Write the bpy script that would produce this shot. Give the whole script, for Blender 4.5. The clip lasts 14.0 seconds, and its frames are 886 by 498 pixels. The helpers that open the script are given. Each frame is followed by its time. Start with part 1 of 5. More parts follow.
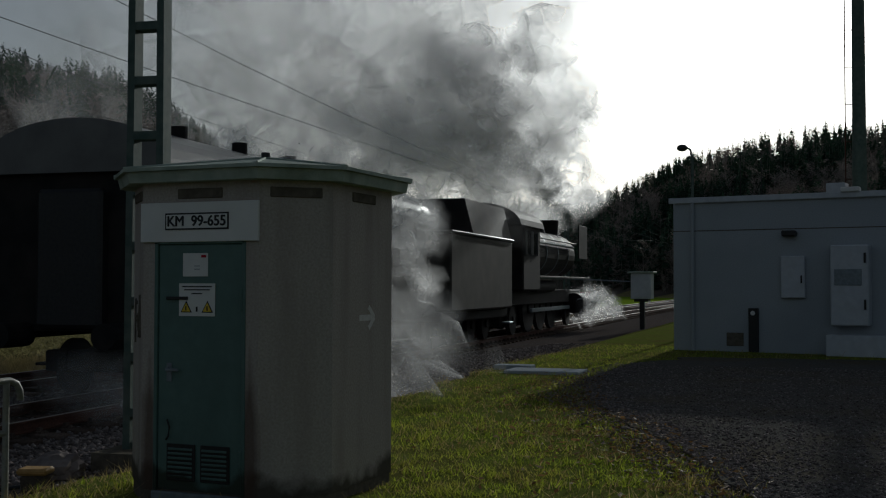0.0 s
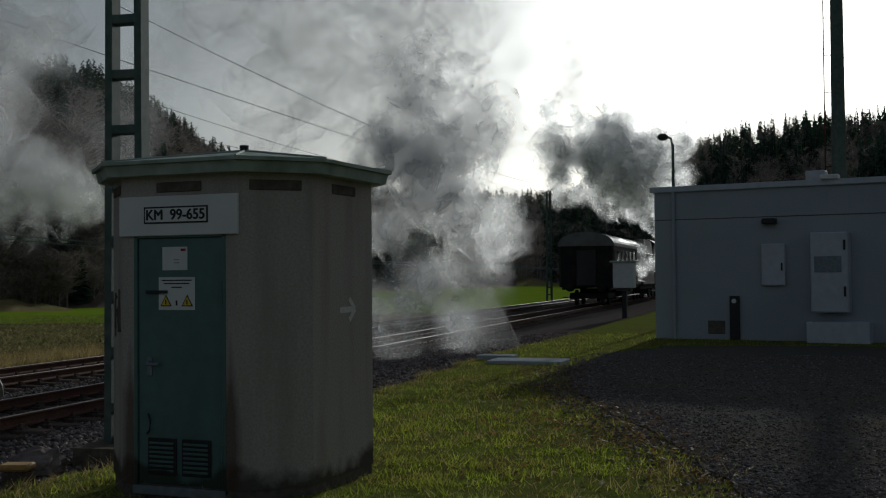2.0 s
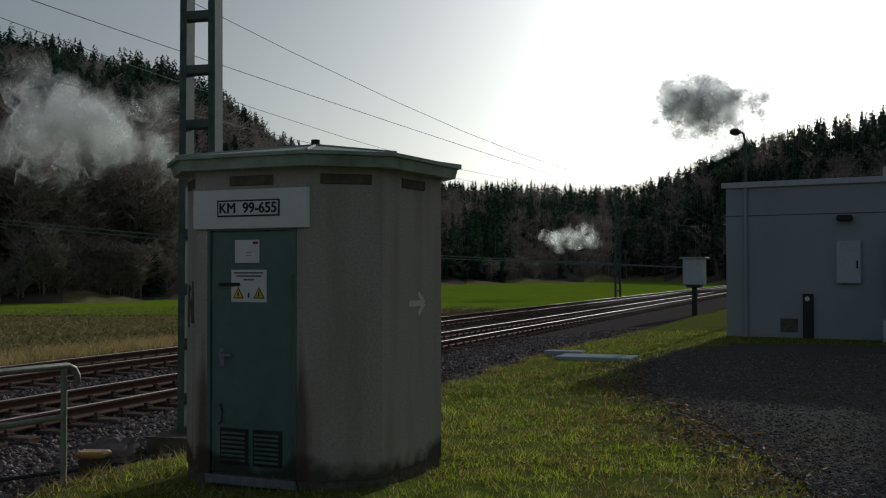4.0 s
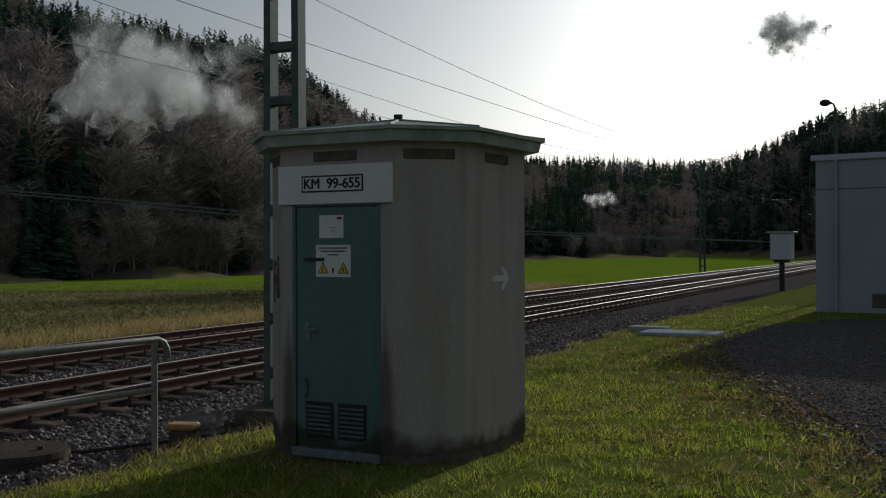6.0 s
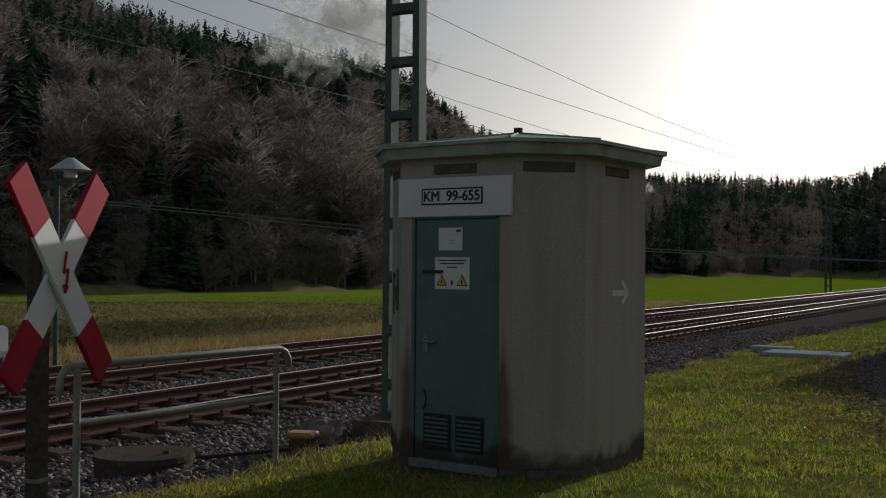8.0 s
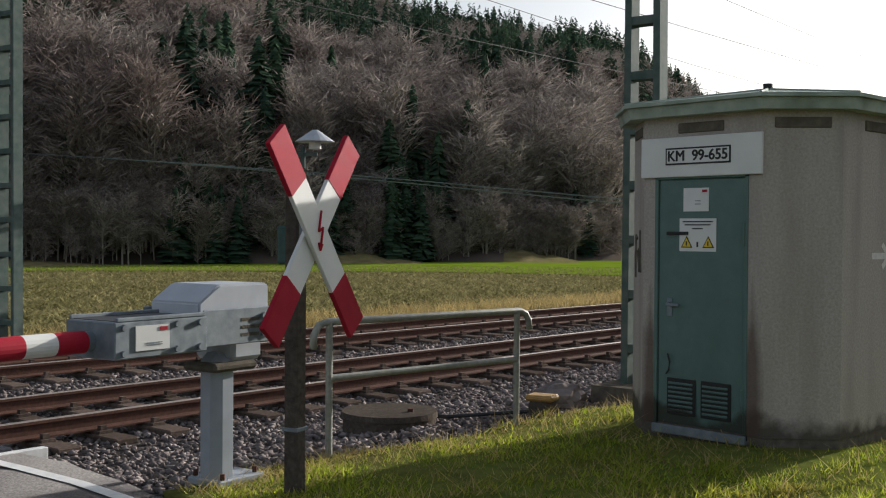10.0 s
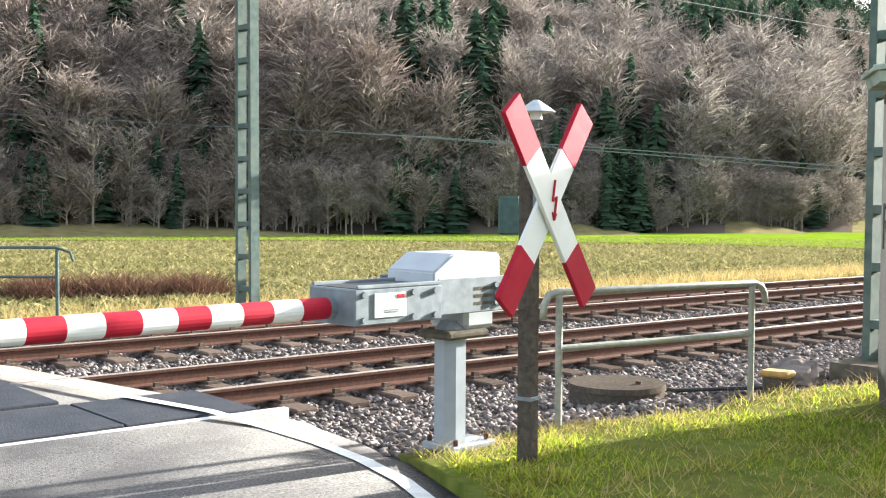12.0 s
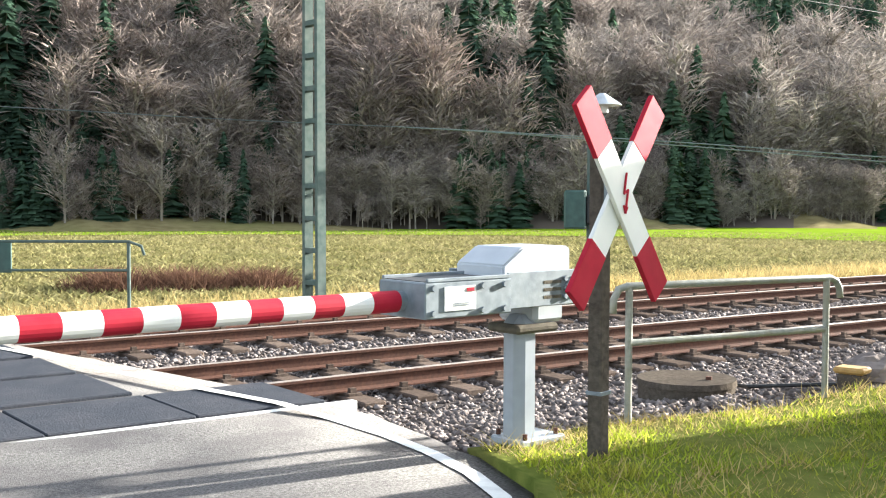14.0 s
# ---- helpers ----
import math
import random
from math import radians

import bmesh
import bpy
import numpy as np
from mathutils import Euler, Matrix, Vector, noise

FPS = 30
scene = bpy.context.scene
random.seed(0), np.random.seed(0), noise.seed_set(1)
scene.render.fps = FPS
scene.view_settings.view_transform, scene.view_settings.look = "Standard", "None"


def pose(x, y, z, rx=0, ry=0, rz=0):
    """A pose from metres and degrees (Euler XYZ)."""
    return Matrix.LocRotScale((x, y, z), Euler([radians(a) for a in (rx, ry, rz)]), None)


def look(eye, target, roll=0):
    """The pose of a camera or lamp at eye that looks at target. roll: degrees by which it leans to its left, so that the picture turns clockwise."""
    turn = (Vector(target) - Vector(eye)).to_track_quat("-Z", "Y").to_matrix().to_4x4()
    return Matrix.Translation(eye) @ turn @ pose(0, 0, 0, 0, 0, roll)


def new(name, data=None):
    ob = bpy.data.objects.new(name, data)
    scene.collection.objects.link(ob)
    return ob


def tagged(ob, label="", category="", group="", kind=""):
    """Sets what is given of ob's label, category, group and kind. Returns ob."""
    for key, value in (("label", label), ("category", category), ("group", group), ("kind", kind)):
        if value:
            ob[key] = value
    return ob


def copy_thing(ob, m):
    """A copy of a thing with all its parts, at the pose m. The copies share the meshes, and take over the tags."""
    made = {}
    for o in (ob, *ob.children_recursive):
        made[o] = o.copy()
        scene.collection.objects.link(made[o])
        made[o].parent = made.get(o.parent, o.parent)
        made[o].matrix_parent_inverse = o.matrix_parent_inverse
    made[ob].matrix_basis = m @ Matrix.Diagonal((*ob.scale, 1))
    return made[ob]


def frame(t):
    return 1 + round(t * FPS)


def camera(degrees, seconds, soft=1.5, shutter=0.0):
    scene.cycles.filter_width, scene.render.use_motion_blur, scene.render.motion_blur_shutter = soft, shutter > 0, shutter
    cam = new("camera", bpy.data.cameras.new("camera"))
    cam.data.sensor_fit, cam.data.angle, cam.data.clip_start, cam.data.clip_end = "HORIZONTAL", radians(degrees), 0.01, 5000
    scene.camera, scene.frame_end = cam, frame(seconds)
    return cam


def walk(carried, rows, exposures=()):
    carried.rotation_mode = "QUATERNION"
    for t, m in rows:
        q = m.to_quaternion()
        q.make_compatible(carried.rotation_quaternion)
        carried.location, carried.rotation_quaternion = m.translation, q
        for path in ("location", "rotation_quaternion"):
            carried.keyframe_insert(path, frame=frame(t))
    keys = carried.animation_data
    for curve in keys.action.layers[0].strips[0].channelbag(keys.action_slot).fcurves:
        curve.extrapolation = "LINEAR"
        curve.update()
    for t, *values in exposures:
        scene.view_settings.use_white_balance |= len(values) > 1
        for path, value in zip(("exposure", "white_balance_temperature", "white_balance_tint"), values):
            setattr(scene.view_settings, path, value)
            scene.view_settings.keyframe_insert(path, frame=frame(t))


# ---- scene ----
cam = camera(43.4, 14.0, soft=1.15)
PATH = [
    (0, (0.686, -0.256, 1.734), (-0.086, 1.587, 1.799), 0.1),
    (0.5, (0.715, -0.257, 1.735), (0.006, 1.612, 1.792), -0.6),
    (1, (0.733, -0.268, 1.729), (0.027, 1.602, 1.787), -0.3),
    (1.5, (0.719, -0.256, 1.733), (-0.007, 1.607, 1.781), -0.5),
    (2, (0.714, -0.257, 1.733), (-0.03, 1.598, 1.782), -0.5),
    (2.5, (0.703, -0.25, 1.727), (-0.071, 1.593, 1.787), -0.4),
    (3, (0.704, -0.26, 1.725), (-0.087, 1.577, 1.778), -0.1),
    (3.2, (0.704, -0.269, 1.729), (-0.1, 1.562, 1.781), -0.3),
    (5.3, (0.682, -0.253, 1.719), (-0.256, 1.513, 1.728), 0.2),
    (5.5, (0.677, -0.25, 1.717), (-0.278, 1.507, 1.722), -0.3),
    (6, (0.668, -0.237, 1.722), (-0.317, 1.503, 1.719), -0.2),
    (6.5, (0.657, -0.232, 1.717), (-0.353, 1.494, 1.71), -0.2),
    (7, (0.651, -0.237, 1.721), (-0.415, 1.456, 1.742), -0.1),
    (7.2, (0.656, -0.244, 1.723), (-0.426, 1.437, 1.748), 0.1),
    (9.3, (0.596, -0.242, 1.623), (-0.742, 1.245, 1.619), 0.5),
    (9.5, (0.588, -0.245, 1.619), (-0.782, 1.212, 1.608), 0.6),
    (10, (0.537, -0.268, 1.613), (-0.931, 1.09, 1.585), 0.4),
    (10.5, (0.492, -0.293, 1.617), (-1.057, 0.971, 1.56), 0.2),
    (11, (0.463, -0.31, 1.612), (-1.15, 0.871, 1.538), 0.2),
    (11.5, (0.434, -0.322, 1.607), (-1.231, 0.784, 1.52), 0.1),
    (12, (0.429, -0.332, 1.605), (-1.271, 0.72, 1.522), 0.3),
    (12.5, (0.421, -0.342, 1.606), (-1.291, 0.688, 1.522), 0.5),
    (13, (0.411, -0.357, 1.607), (-1.323, 0.636, 1.526), 0.5),
    (13.5, (0.411, -0.358, 1.602), (-1.339, 0.607, 1.521), 0.3),
    (14, (0.396, -0.361, 1.596), (-1.359, 0.592, 1.503), 0.2),
]

EXPOSURES = [(0.0, -1.7, 5750, 4), (3.0, -1.45, 5750, 4), (5.5, -1.1, 5800, 6), (7.0, -1.1, 5850, 8), (9.3, -0.45, 6600, 12), (10.0, 0.3, 6200, 11), (10.5, 1.0, 5850, 9), (11.0, 1.8, 6100, 8), (11.5, 2.2, 6250, 7), (14.0, 2.3, 6250, 7)]
walk(cam, [(t, look(eye, target, roll)) for t, eye, target, roll in PATH], EXPOSURES)

# ---- light ----
SUN_BEARING, SUN_ELEVATION = 2.0, 15.0          # degrees left of +y, above the horizon
world = bpy.data.worlds.new("sky")
scene.world = world
scene.cycles.transparent_max_bounces = 256
world.use_nodes = True
wn = world.node_tree.nodes
sky = wn.new("ShaderNodeTexSky")
sky.sky_type, sky.sun_disc = "NISHITA", False
sky.sun_elevation, sky.sun_rotation = radians(SUN_ELEVATION), radians(-SUN_BEARING)
sky.air_density, sky.dust_density, sky.ozone_density = 1.0, 2.6, 1.2
haze = wn.new("ShaderNodeHueSaturation")        # thin high cloud whitens the sky
haze.inputs["Saturation"].default_value, haze.inputs["Value"].default_value = 0.45, 1.25
world.node_tree.links.new(sky.outputs[0], haze.inputs["Color"])
world.node_tree.links.new(haze.outputs[0], wn["Background"].inputs[0])
wn["Background"].inputs[1].default_value = 0.095
lamp = bpy.data.lights.new("sun", "SUN")
lamp.energy, lamp.angle, lamp.color = 5.0, radians(0.6), (1.0, 0.93, 0.82)
sun_dir = Vector((-math.sin(radians(SUN_BEARING)) * math.cos(radians(SUN_ELEVATION)), math.cos(radians(SUN_BEARING)) * math.cos(radians(SUN_ELEVATION)), math.sin(radians(SUN_ELEVATION))))
sun = new("sun", lamp)
sun.matrix_world = look(sun_dir * 50, (0, 0, 0))


# ---- materials ----
def material(name, a, b, scale=8.0, rough=0.7, metal=0.0, bump=0.0, bump_scale=60.0, stain=None, stain_scale=1.2, stain_amount=0.5, translucent=0.0, vary=0.0, gloss_spread=0.1, island=0.0, stretch=1.0):
    """Two colours mixed by fine noise, a larger stain, fine relief."""
    m = bpy.data.materials.new(name)
    m.use_nodes = True
    n, l = m.node_tree.nodes, m.node_tree.links
    p = n["Principled BSDF"]
    co = n.new("ShaderNodeTexCoord")
    fine = n.new("ShaderNodeTexNoise")
    fine.inputs["Scale"].default_value, fine.inputs["Detail"].default_value = scale, 6
    l.new(co.outputs["Object"], fine.inputs["Vector"])
    ramp = n.new("ShaderNodeMapRange")
    ramp.inputs["From Min"].default_value, ramp.inputs["From Max"].default_value = 0.3, 0.7
    l.new(fine.outputs["Fac"], ramp.inputs["Value"])
    mix = n.new("ShaderNodeMix")
    mix.data_type = "RGBA"
    mix.inputs[6].default_value, mix.inputs[7].default_value = (*a, 1), (*b, 1)
    l.new(ramp.outputs[0], mix.inputs[0])
    colour = mix.outputs[2]
    if stain:
        big = n.new("ShaderNodeTexNoise")
        big.inputs["Scale"].default_value, big.inputs["Detail"].default_value = stain_scale, 5
        mp = n.new("ShaderNodeMapping")
        mp.inputs["Scale"].default_value = (1, 1, stretch)
        l.new(co.outputs["Object"], mp.inputs["Vector"])
        l.new(mp.outputs[0], big.inputs["Vector"])
        r2 = n.new("ShaderNodeMapRange")
        r2.inputs["From Min"].default_value, r2.inputs["From Max"].default_value, r2.inputs["To Max"].default_value = 0.45, 0.7, stain_amount
        l.new(big.outputs["Fac"], r2.inputs["Value"])
        mix2 = n.new("ShaderNodeMix")
        mix2.data_type = "RGBA"
        mix2.inputs[7].default_value = (*stain, 1)
        l.new(colour, mix2.inputs[6])
        l.new(r2.outputs[0], mix2.inputs[0])
        colour = mix2.outputs[2]
    if vary or island:
        src = n.new("ShaderNodeNewGeometry") if island else n.new("ShaderNodeObjectInfo")
        hsv = n.new("ShaderNodeHueSaturation")
        r3 = n.new("ShaderNodeMapRange")
        k = island or vary
        r3.inputs["To Min"].default_value, r3.inputs["To Max"].default_value = 1 - k, 1 + k
        l.new(src.outputs["Random Per Island" if island else "Random"], r3.inputs["Value"])
        l.new(r3.outputs[0], hsv.inputs["Value"])
        l.new(colour, hsv.inputs["Color"])
        colour = hsv.outputs[0]
    l.new(colour, p.inputs["Base Color"])
    p.inputs["Metallic"].default_value = metal
    p.inputs["Specular IOR Level"].default_value = 0.0 if rough >= 0.84 else 0.12 if rough >= 0.69 else 0.4
    r4 = n.new("ShaderNodeMapRange")
    r4.inputs["To Min"].default_value, r4.inputs["To Max"].default_value = max(rough - gloss_spread, 0.02), min(rough + gloss_spread, 1)
    l.new(fine.outputs["Fac"], r4.inputs["Value"])
    l.new(r4.outputs[0], p.inputs["Roughness"])
    if bump:
        bn = n.new("ShaderNodeTexNoise")
        bn.inputs["Scale"].default_value, bn.inputs["Detail"].default_value = bump_scale, 4
        l.new(co.outputs["Object"], bn.inputs["Vector"])
        bp = n.new("ShaderNodeBump")
        bp.inputs["Strength"].default_value, bp.inputs["Distance"].default_value = bump, 0.02
        l.new(bn.outputs["Fac"], bp.inputs["Height"])
        l.new(bp.outputs[0], p.inputs["Normal"])
    if translucent:
        tr = n.new("ShaderNodeBsdfTranslucent")
        ms = n.new("ShaderNodeMixShader")
        ms.inputs[0].default_value = translucent
        l.new(colour, tr.inputs[0])
        l.new(p.outputs[0], ms.inputs[1])
        l.new(tr.outputs[0], ms.inputs[2])
        l.new(ms.outputs[0], n["Material Output"].inputs["Surface"])
    return m


def vapour(name, density, scale, colour=(0.9, 0.9, 0.92), glow_through=0.55, forward=0.7, gaps=0.3):
    """Steam: a lit veil, broken up by noise."""
    m = bpy.data.materials.new(name)
    m.use_nodes = True
    n, l = m.node_tree.nodes, m.node_tree.links
    n.remove(n["Principled BSDF"])
    co = n.new("ShaderNodeTexCoord")
    no = n.new("ShaderNodeTexNoise")
    no.inputs["Scale"].default_value, no.inputs["Detail"].default_value = scale, 5
    l.new(co.outputs["Object"], no.inputs["Vector"])
    r = n.new("ShaderNodeMapRange")
    r.inputs["From Min"].default_value, r.inputs["From Max"].default_value = gaps, 0.6
    r.inputs["To Min"].default_value, r.inputs["To Max"].default_value = 0.0, density
    l.new(no.outputs["Fac"], r.inputs["Value"])
    soft = n.new("ShaderNodeAttribute")
    soft.attribute_name = "soft"
    mul = n.new("ShaderNodeMath")
    mul.operation = "MULTIPLY"
    l.new(r.outputs[0], mul.inputs[0]); l.new(soft.outputs["Fac"], mul.inputs[1])
    d, t, tp, fw = n.new("ShaderNodeBsdfDiffuse"), n.new("ShaderNodeBsdfTranslucent"), n.new("ShaderNodeBsdfTransparent"), n.new("ShaderNodeBsdfRefraction")
    d.inputs[0].default_value = t.inputs[0].default_value = fw.inputs["Color"].default_value = (*colour, 1)
    fw.inputs["Roughness"].default_value, fw.inputs["IOR"].default_value = 1.0, 1.3      # droplets scatter mostly forwards
    m0, m1, m2 = n.new("ShaderNodeMixShader"), n.new("ShaderNodeMixShader"), n.new("ShaderNodeMixShader")
    m0.inputs[0].default_value, m1.inputs[0].default_value = forward, glow_through
    l.new(t.outputs[0], m0.inputs[1]); l.new(fw.outputs[0], m0.inputs[2])
    l.new(d.outputs[0], m1.inputs[1]); l.new(m0.outputs[0], m1.inputs[2])
    l.new(mul.outputs[0], m2.inputs[0]); l.new(tp.outputs[0], m2.inputs[1]); l.new(m1.outputs[0], m2.inputs[2])
    l.new(m2.outputs[0], n["Material Output"].inputs["Surface"])
    return m


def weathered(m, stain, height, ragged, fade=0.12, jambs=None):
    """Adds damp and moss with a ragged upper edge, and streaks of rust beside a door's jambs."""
    n, l = m.node_tree.nodes, m.node_tree.links
    p = n["Principled BSDF"]
    colour = p.inputs["Base Color"].links[0].from_socket
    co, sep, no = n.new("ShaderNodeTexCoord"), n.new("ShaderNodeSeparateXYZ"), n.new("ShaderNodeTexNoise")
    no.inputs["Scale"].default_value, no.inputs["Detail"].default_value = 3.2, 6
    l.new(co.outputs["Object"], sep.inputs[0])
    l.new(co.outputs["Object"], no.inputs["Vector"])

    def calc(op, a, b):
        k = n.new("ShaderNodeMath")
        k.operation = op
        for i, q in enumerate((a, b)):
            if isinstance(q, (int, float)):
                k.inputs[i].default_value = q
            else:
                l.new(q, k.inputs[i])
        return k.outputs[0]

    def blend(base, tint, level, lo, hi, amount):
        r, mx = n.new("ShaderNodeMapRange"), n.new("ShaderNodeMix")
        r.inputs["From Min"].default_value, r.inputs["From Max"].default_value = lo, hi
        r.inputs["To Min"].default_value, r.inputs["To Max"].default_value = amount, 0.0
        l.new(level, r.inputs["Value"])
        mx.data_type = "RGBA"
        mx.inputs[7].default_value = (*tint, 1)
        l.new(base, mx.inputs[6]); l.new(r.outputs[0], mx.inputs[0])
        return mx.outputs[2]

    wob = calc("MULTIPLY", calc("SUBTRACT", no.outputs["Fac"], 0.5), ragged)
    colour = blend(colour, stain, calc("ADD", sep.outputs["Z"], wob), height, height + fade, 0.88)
    if jambs:
        side = calc("SUBTRACT", calc("ABSOLUTE", sep.outputs["X"], 0.0), jambs)
        far_up = calc("MULTIPLY", calc("MAXIMUM", calc("SUBTRACT", sep.outputs["Z"], 0.75), 0.0), 0.2)
        deep = calc("MULTIPLY", calc("MAXIMUM", calc("ADD", sep.outputs["Y"], 0.95), 0.0), 4.0)
        level = calc("ADD", calc("ADD", calc("ABSOLUTE", side, 0.0), calc("ADD", far_up, deep)), calc("MULTIPLY", wob, 0.25))
        colour = blend(colour, (0.10, 0.065, 0.05), level, 0.02, 0.10, 0.75)
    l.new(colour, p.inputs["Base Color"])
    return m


M = {}
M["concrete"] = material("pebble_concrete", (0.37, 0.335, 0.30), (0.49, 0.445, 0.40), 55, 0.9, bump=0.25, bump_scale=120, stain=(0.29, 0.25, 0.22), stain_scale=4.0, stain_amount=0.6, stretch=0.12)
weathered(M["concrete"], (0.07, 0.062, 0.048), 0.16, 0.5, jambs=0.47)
M["plinth"] = material("damp_concrete", (0.10, 0.09, 0.075), (0.17, 0.15, 0.12), 14, 0.9, bump=0.3)
M["render_wall"] = material("grey_render", (0.34, 0.37, 0.40), (0.40, 0.43, 0.46), 30, 0.9, bump=0.15, stain=(0.27, 0.30, 0.33), stain_scale=0.5)
M["roof_green"] = material("mossy_roof_sheet", (0.30, 0.36, 0.31), (0.46, 0.51, 0.45), 7, 0.75, bump=0.2, stain=(0.12, 0.16, 0.10), stain_scale=3)
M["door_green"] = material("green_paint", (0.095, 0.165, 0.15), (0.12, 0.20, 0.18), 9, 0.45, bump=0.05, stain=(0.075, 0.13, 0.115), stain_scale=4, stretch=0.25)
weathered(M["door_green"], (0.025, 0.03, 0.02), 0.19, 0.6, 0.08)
M["white"] = material("white_enamel", (0.72, 0.72, 0.70), (0.80, 0.80, 0.78), 6, 0.7, stain=(0.6, 0.58, 0.54), stain_scale=3, stain_amount=0.3)
M["red"] = material("red_reflective", (0.34, 0.012, 0.03), (0.42, 0.02, 0.042), 8, 0.7, stain=(0.35, 0.03, 0.04), stain_scale=4, stain_amount=0.4)
M["black"] = material("black_paint", (0.015, 0.015, 0.017), (0.03, 0.03, 0.03), 20, 0.5)
M["chalk"] = material("faded_white_paint", (0.62, 0.60, 0.57), (0.72, 0.70, 0.67), 30, 0.9)
M["case_green"] = material("dark_green_case", (0.04, 0.085, 0.075), (0.06, 0.115, 0.10), 9, 0.6, stain=(0.03, 0.05, 0.045), stain_scale=4)
M["bramble"] = material("dry_bramble", (0.10, 0.055, 0.04), (0.19, 0.11, 0.075), 1.5, 0.85, translucent=0.15, island=0.45)
M["leaf"] = material("dead_leaf", (0.14, 0.08, 0.035), (0.25, 0.15, 0.065), 3, 0.7, translucent=0.35, island=0.45)
M["yellow"] = material("yellow_paint", (0.75, 0.52, 0.03), (0.8, 0.58, 0.06), 20, 0.5)
M["orange"] = material("ochre_cap", (0.36, 0.21, 0.06), (0.46, 0.28, 0.10), 20, 0.6)
M["galv"] = material("galvanised_steel", (0.17, 0.20, 0.23), (0.27, 0.31, 0.34), 14, 0.5, metal=0.4, bump=0.04, stain=(0.20, 0.22, 0.23), stain_scale=5)
M["grey_paint"] = material("pale_grey_paint", (0.30, 0.33, 0.37), (0.36, 0.39, 0.43), 8, 0.45, stain=(0.24, 0.25, 0.26), stain_scale=3, stain_amount=0.4)
M["hood"] = material("hood_enamel", (0.46, 0.49, 0.54), (0.54, 0.57, 0.61), 6, 0.4, stain=(0.36, 0.37, 0.38), stain_scale=4, stain_amount=0.3)
M["post_brown"] = material("weathered_timber", (0.07, 0.058, 0.048), (0.13, 0.11, 0.09), 25, 0.85, bump=0.4, stain=(0.06, 0.05, 0.045), stain_scale=4)
M["rail_pipe"] = material("lichened_grey_pipe", (0.21, 0.22, 0.195), (0.33, 0.33, 0.29), 22, 0.6, metal=0.2, bump=0.1, stain=(0.25, 0.22, 0.15), stain_scale=6)
M["mast"] = material("green_grey_mast", (0.065, 0.10, 0.09), (0.115, 0.15, 0.135), 9, 0.75, stain=(0.15, 0.165, 0.15), stain_scale=3)
M["rust"] = material("rusty_rail", (0.075, 0.038, 0.030), (0.135, 0.068, 0.048), 30, 0.8, metal=0.1, bump=0.2, stain=(0.07, 0.04, 0.03), stain_scale=3)
M["railtop"] = material("worn_rail_head", (0.26, 0.21, 0.18), (0.36, 0.31, 0.28), 30, 0.55, metal=0.55)
M["sleeper"] = material("oily_sleeper", (0.085, 0.065, 0.055), (0.15, 0.115, 0.095), 22, 0.85, bump=0.35, vary=0.25)
M["stones"] = material("ballast_stone", (0.12, 0.10, 0.095), (0.25, 0.22, 0.21), 6, 0.85, bump=0.2, island=0.5)
M["ballast"] = material("ballast_bed", (0.05, 0.042, 0.04), (0.14, 0.125, 0.12), 26, 0.95, bump=1.0, bump_scale=22, stain=(0.10, 0.075, 0.06), stain_scale=0.7)
M["asphalt"] = material("worn_asphalt", (0.09, 0.086, 0.083), (0.25, 0.24, 0.235), 55, 0.85, bump=0.5, bump_scale=120, stain=(0.095, 0.09, 0.093), stain_scale=1.3, stain_amount=0.7)
M["paint_line"] = material("road_marking", (0.72, 0.72, 0.70), (0.8, 0.8, 0.78), 30, 0.6, stain=(0.4, 0.4, 0.4), stain_scale=8, stain_amount=0.35)
M["rubber"] = material("crossing_rubber", (0.03, 0.034, 0.045), (0.05, 0.055, 0.068), 30, 0.8, bump=0.5, bump_scale=55, stain=(0.075, 0.075, 0.085), stain_scale=2)
M["soil_grass"] = material("turf", (0.09, 0.12, 0.025), (0.17, 0.19, 0.045), 7, 0.95, bump=0.7, bump_scale=25, stain=(0.13, 0.10, 0.045), stain_scale=0.7, stain_amount=0.7)
M["blade"] = material("grass_blade", (0.20, 0.27, 0.022), (0.38, 0.42, 0.045), 1.2, 0.7, stain=(0.26, 0.18, 0.06), stain_scale=1.4, stain_amount=0.6, translucent=0.55, island=0.45)
M["straw"] = material("dry_grass", (0.33, 0.25, 0.10), (0.48, 0.38, 0.17), 2, 0.8, translucent=0.35, island=0.35)
M["field"] = material("winter_field", (0.16, 0.135, 0.065), (0.25, 0.215, 0.11), 0.9, 0.95, bump=0.6, bump_scale=6, stain=(0.17, 0.175, 0.065), stain_scale=0.12, stain_amount=0.7)
M["field_green"] = material("young_crop", (0.14, 0.215, 0.015), (0.20, 0.28, 0.028), 0.4, 0.9, bump=0.3, bump_scale=5)
M["stubble"] = material("field_plants", (0.17, 0.165, 0.065), (0.30, 0.265, 0.13), 0.6, 0.85, translucent=0.3, island=0.4)
M["gravel"] = material("gravel_path", (0.065, 0.062, 0.057), (0.16, 0.153, 0.14), 40, 0.95, bump=0.7, bump_scale=60, stain=(0.12, 0.095, 0.055), stain_scale=0.6)
M["bark"] = material("bark", (0.24, 0.21, 0.18), (0.42, 0.38, 0.33), 2, 0.9)
M["twig"] = material("bare_twigs", (0.21, 0.185, 0.17), (0.36, 0.32, 0.29), 0.05, 0.9, translucent=0.2, stain=(0.20, 0.145, 0.125), stain_scale=0.02, stain_amount=0.8, island=0.5)
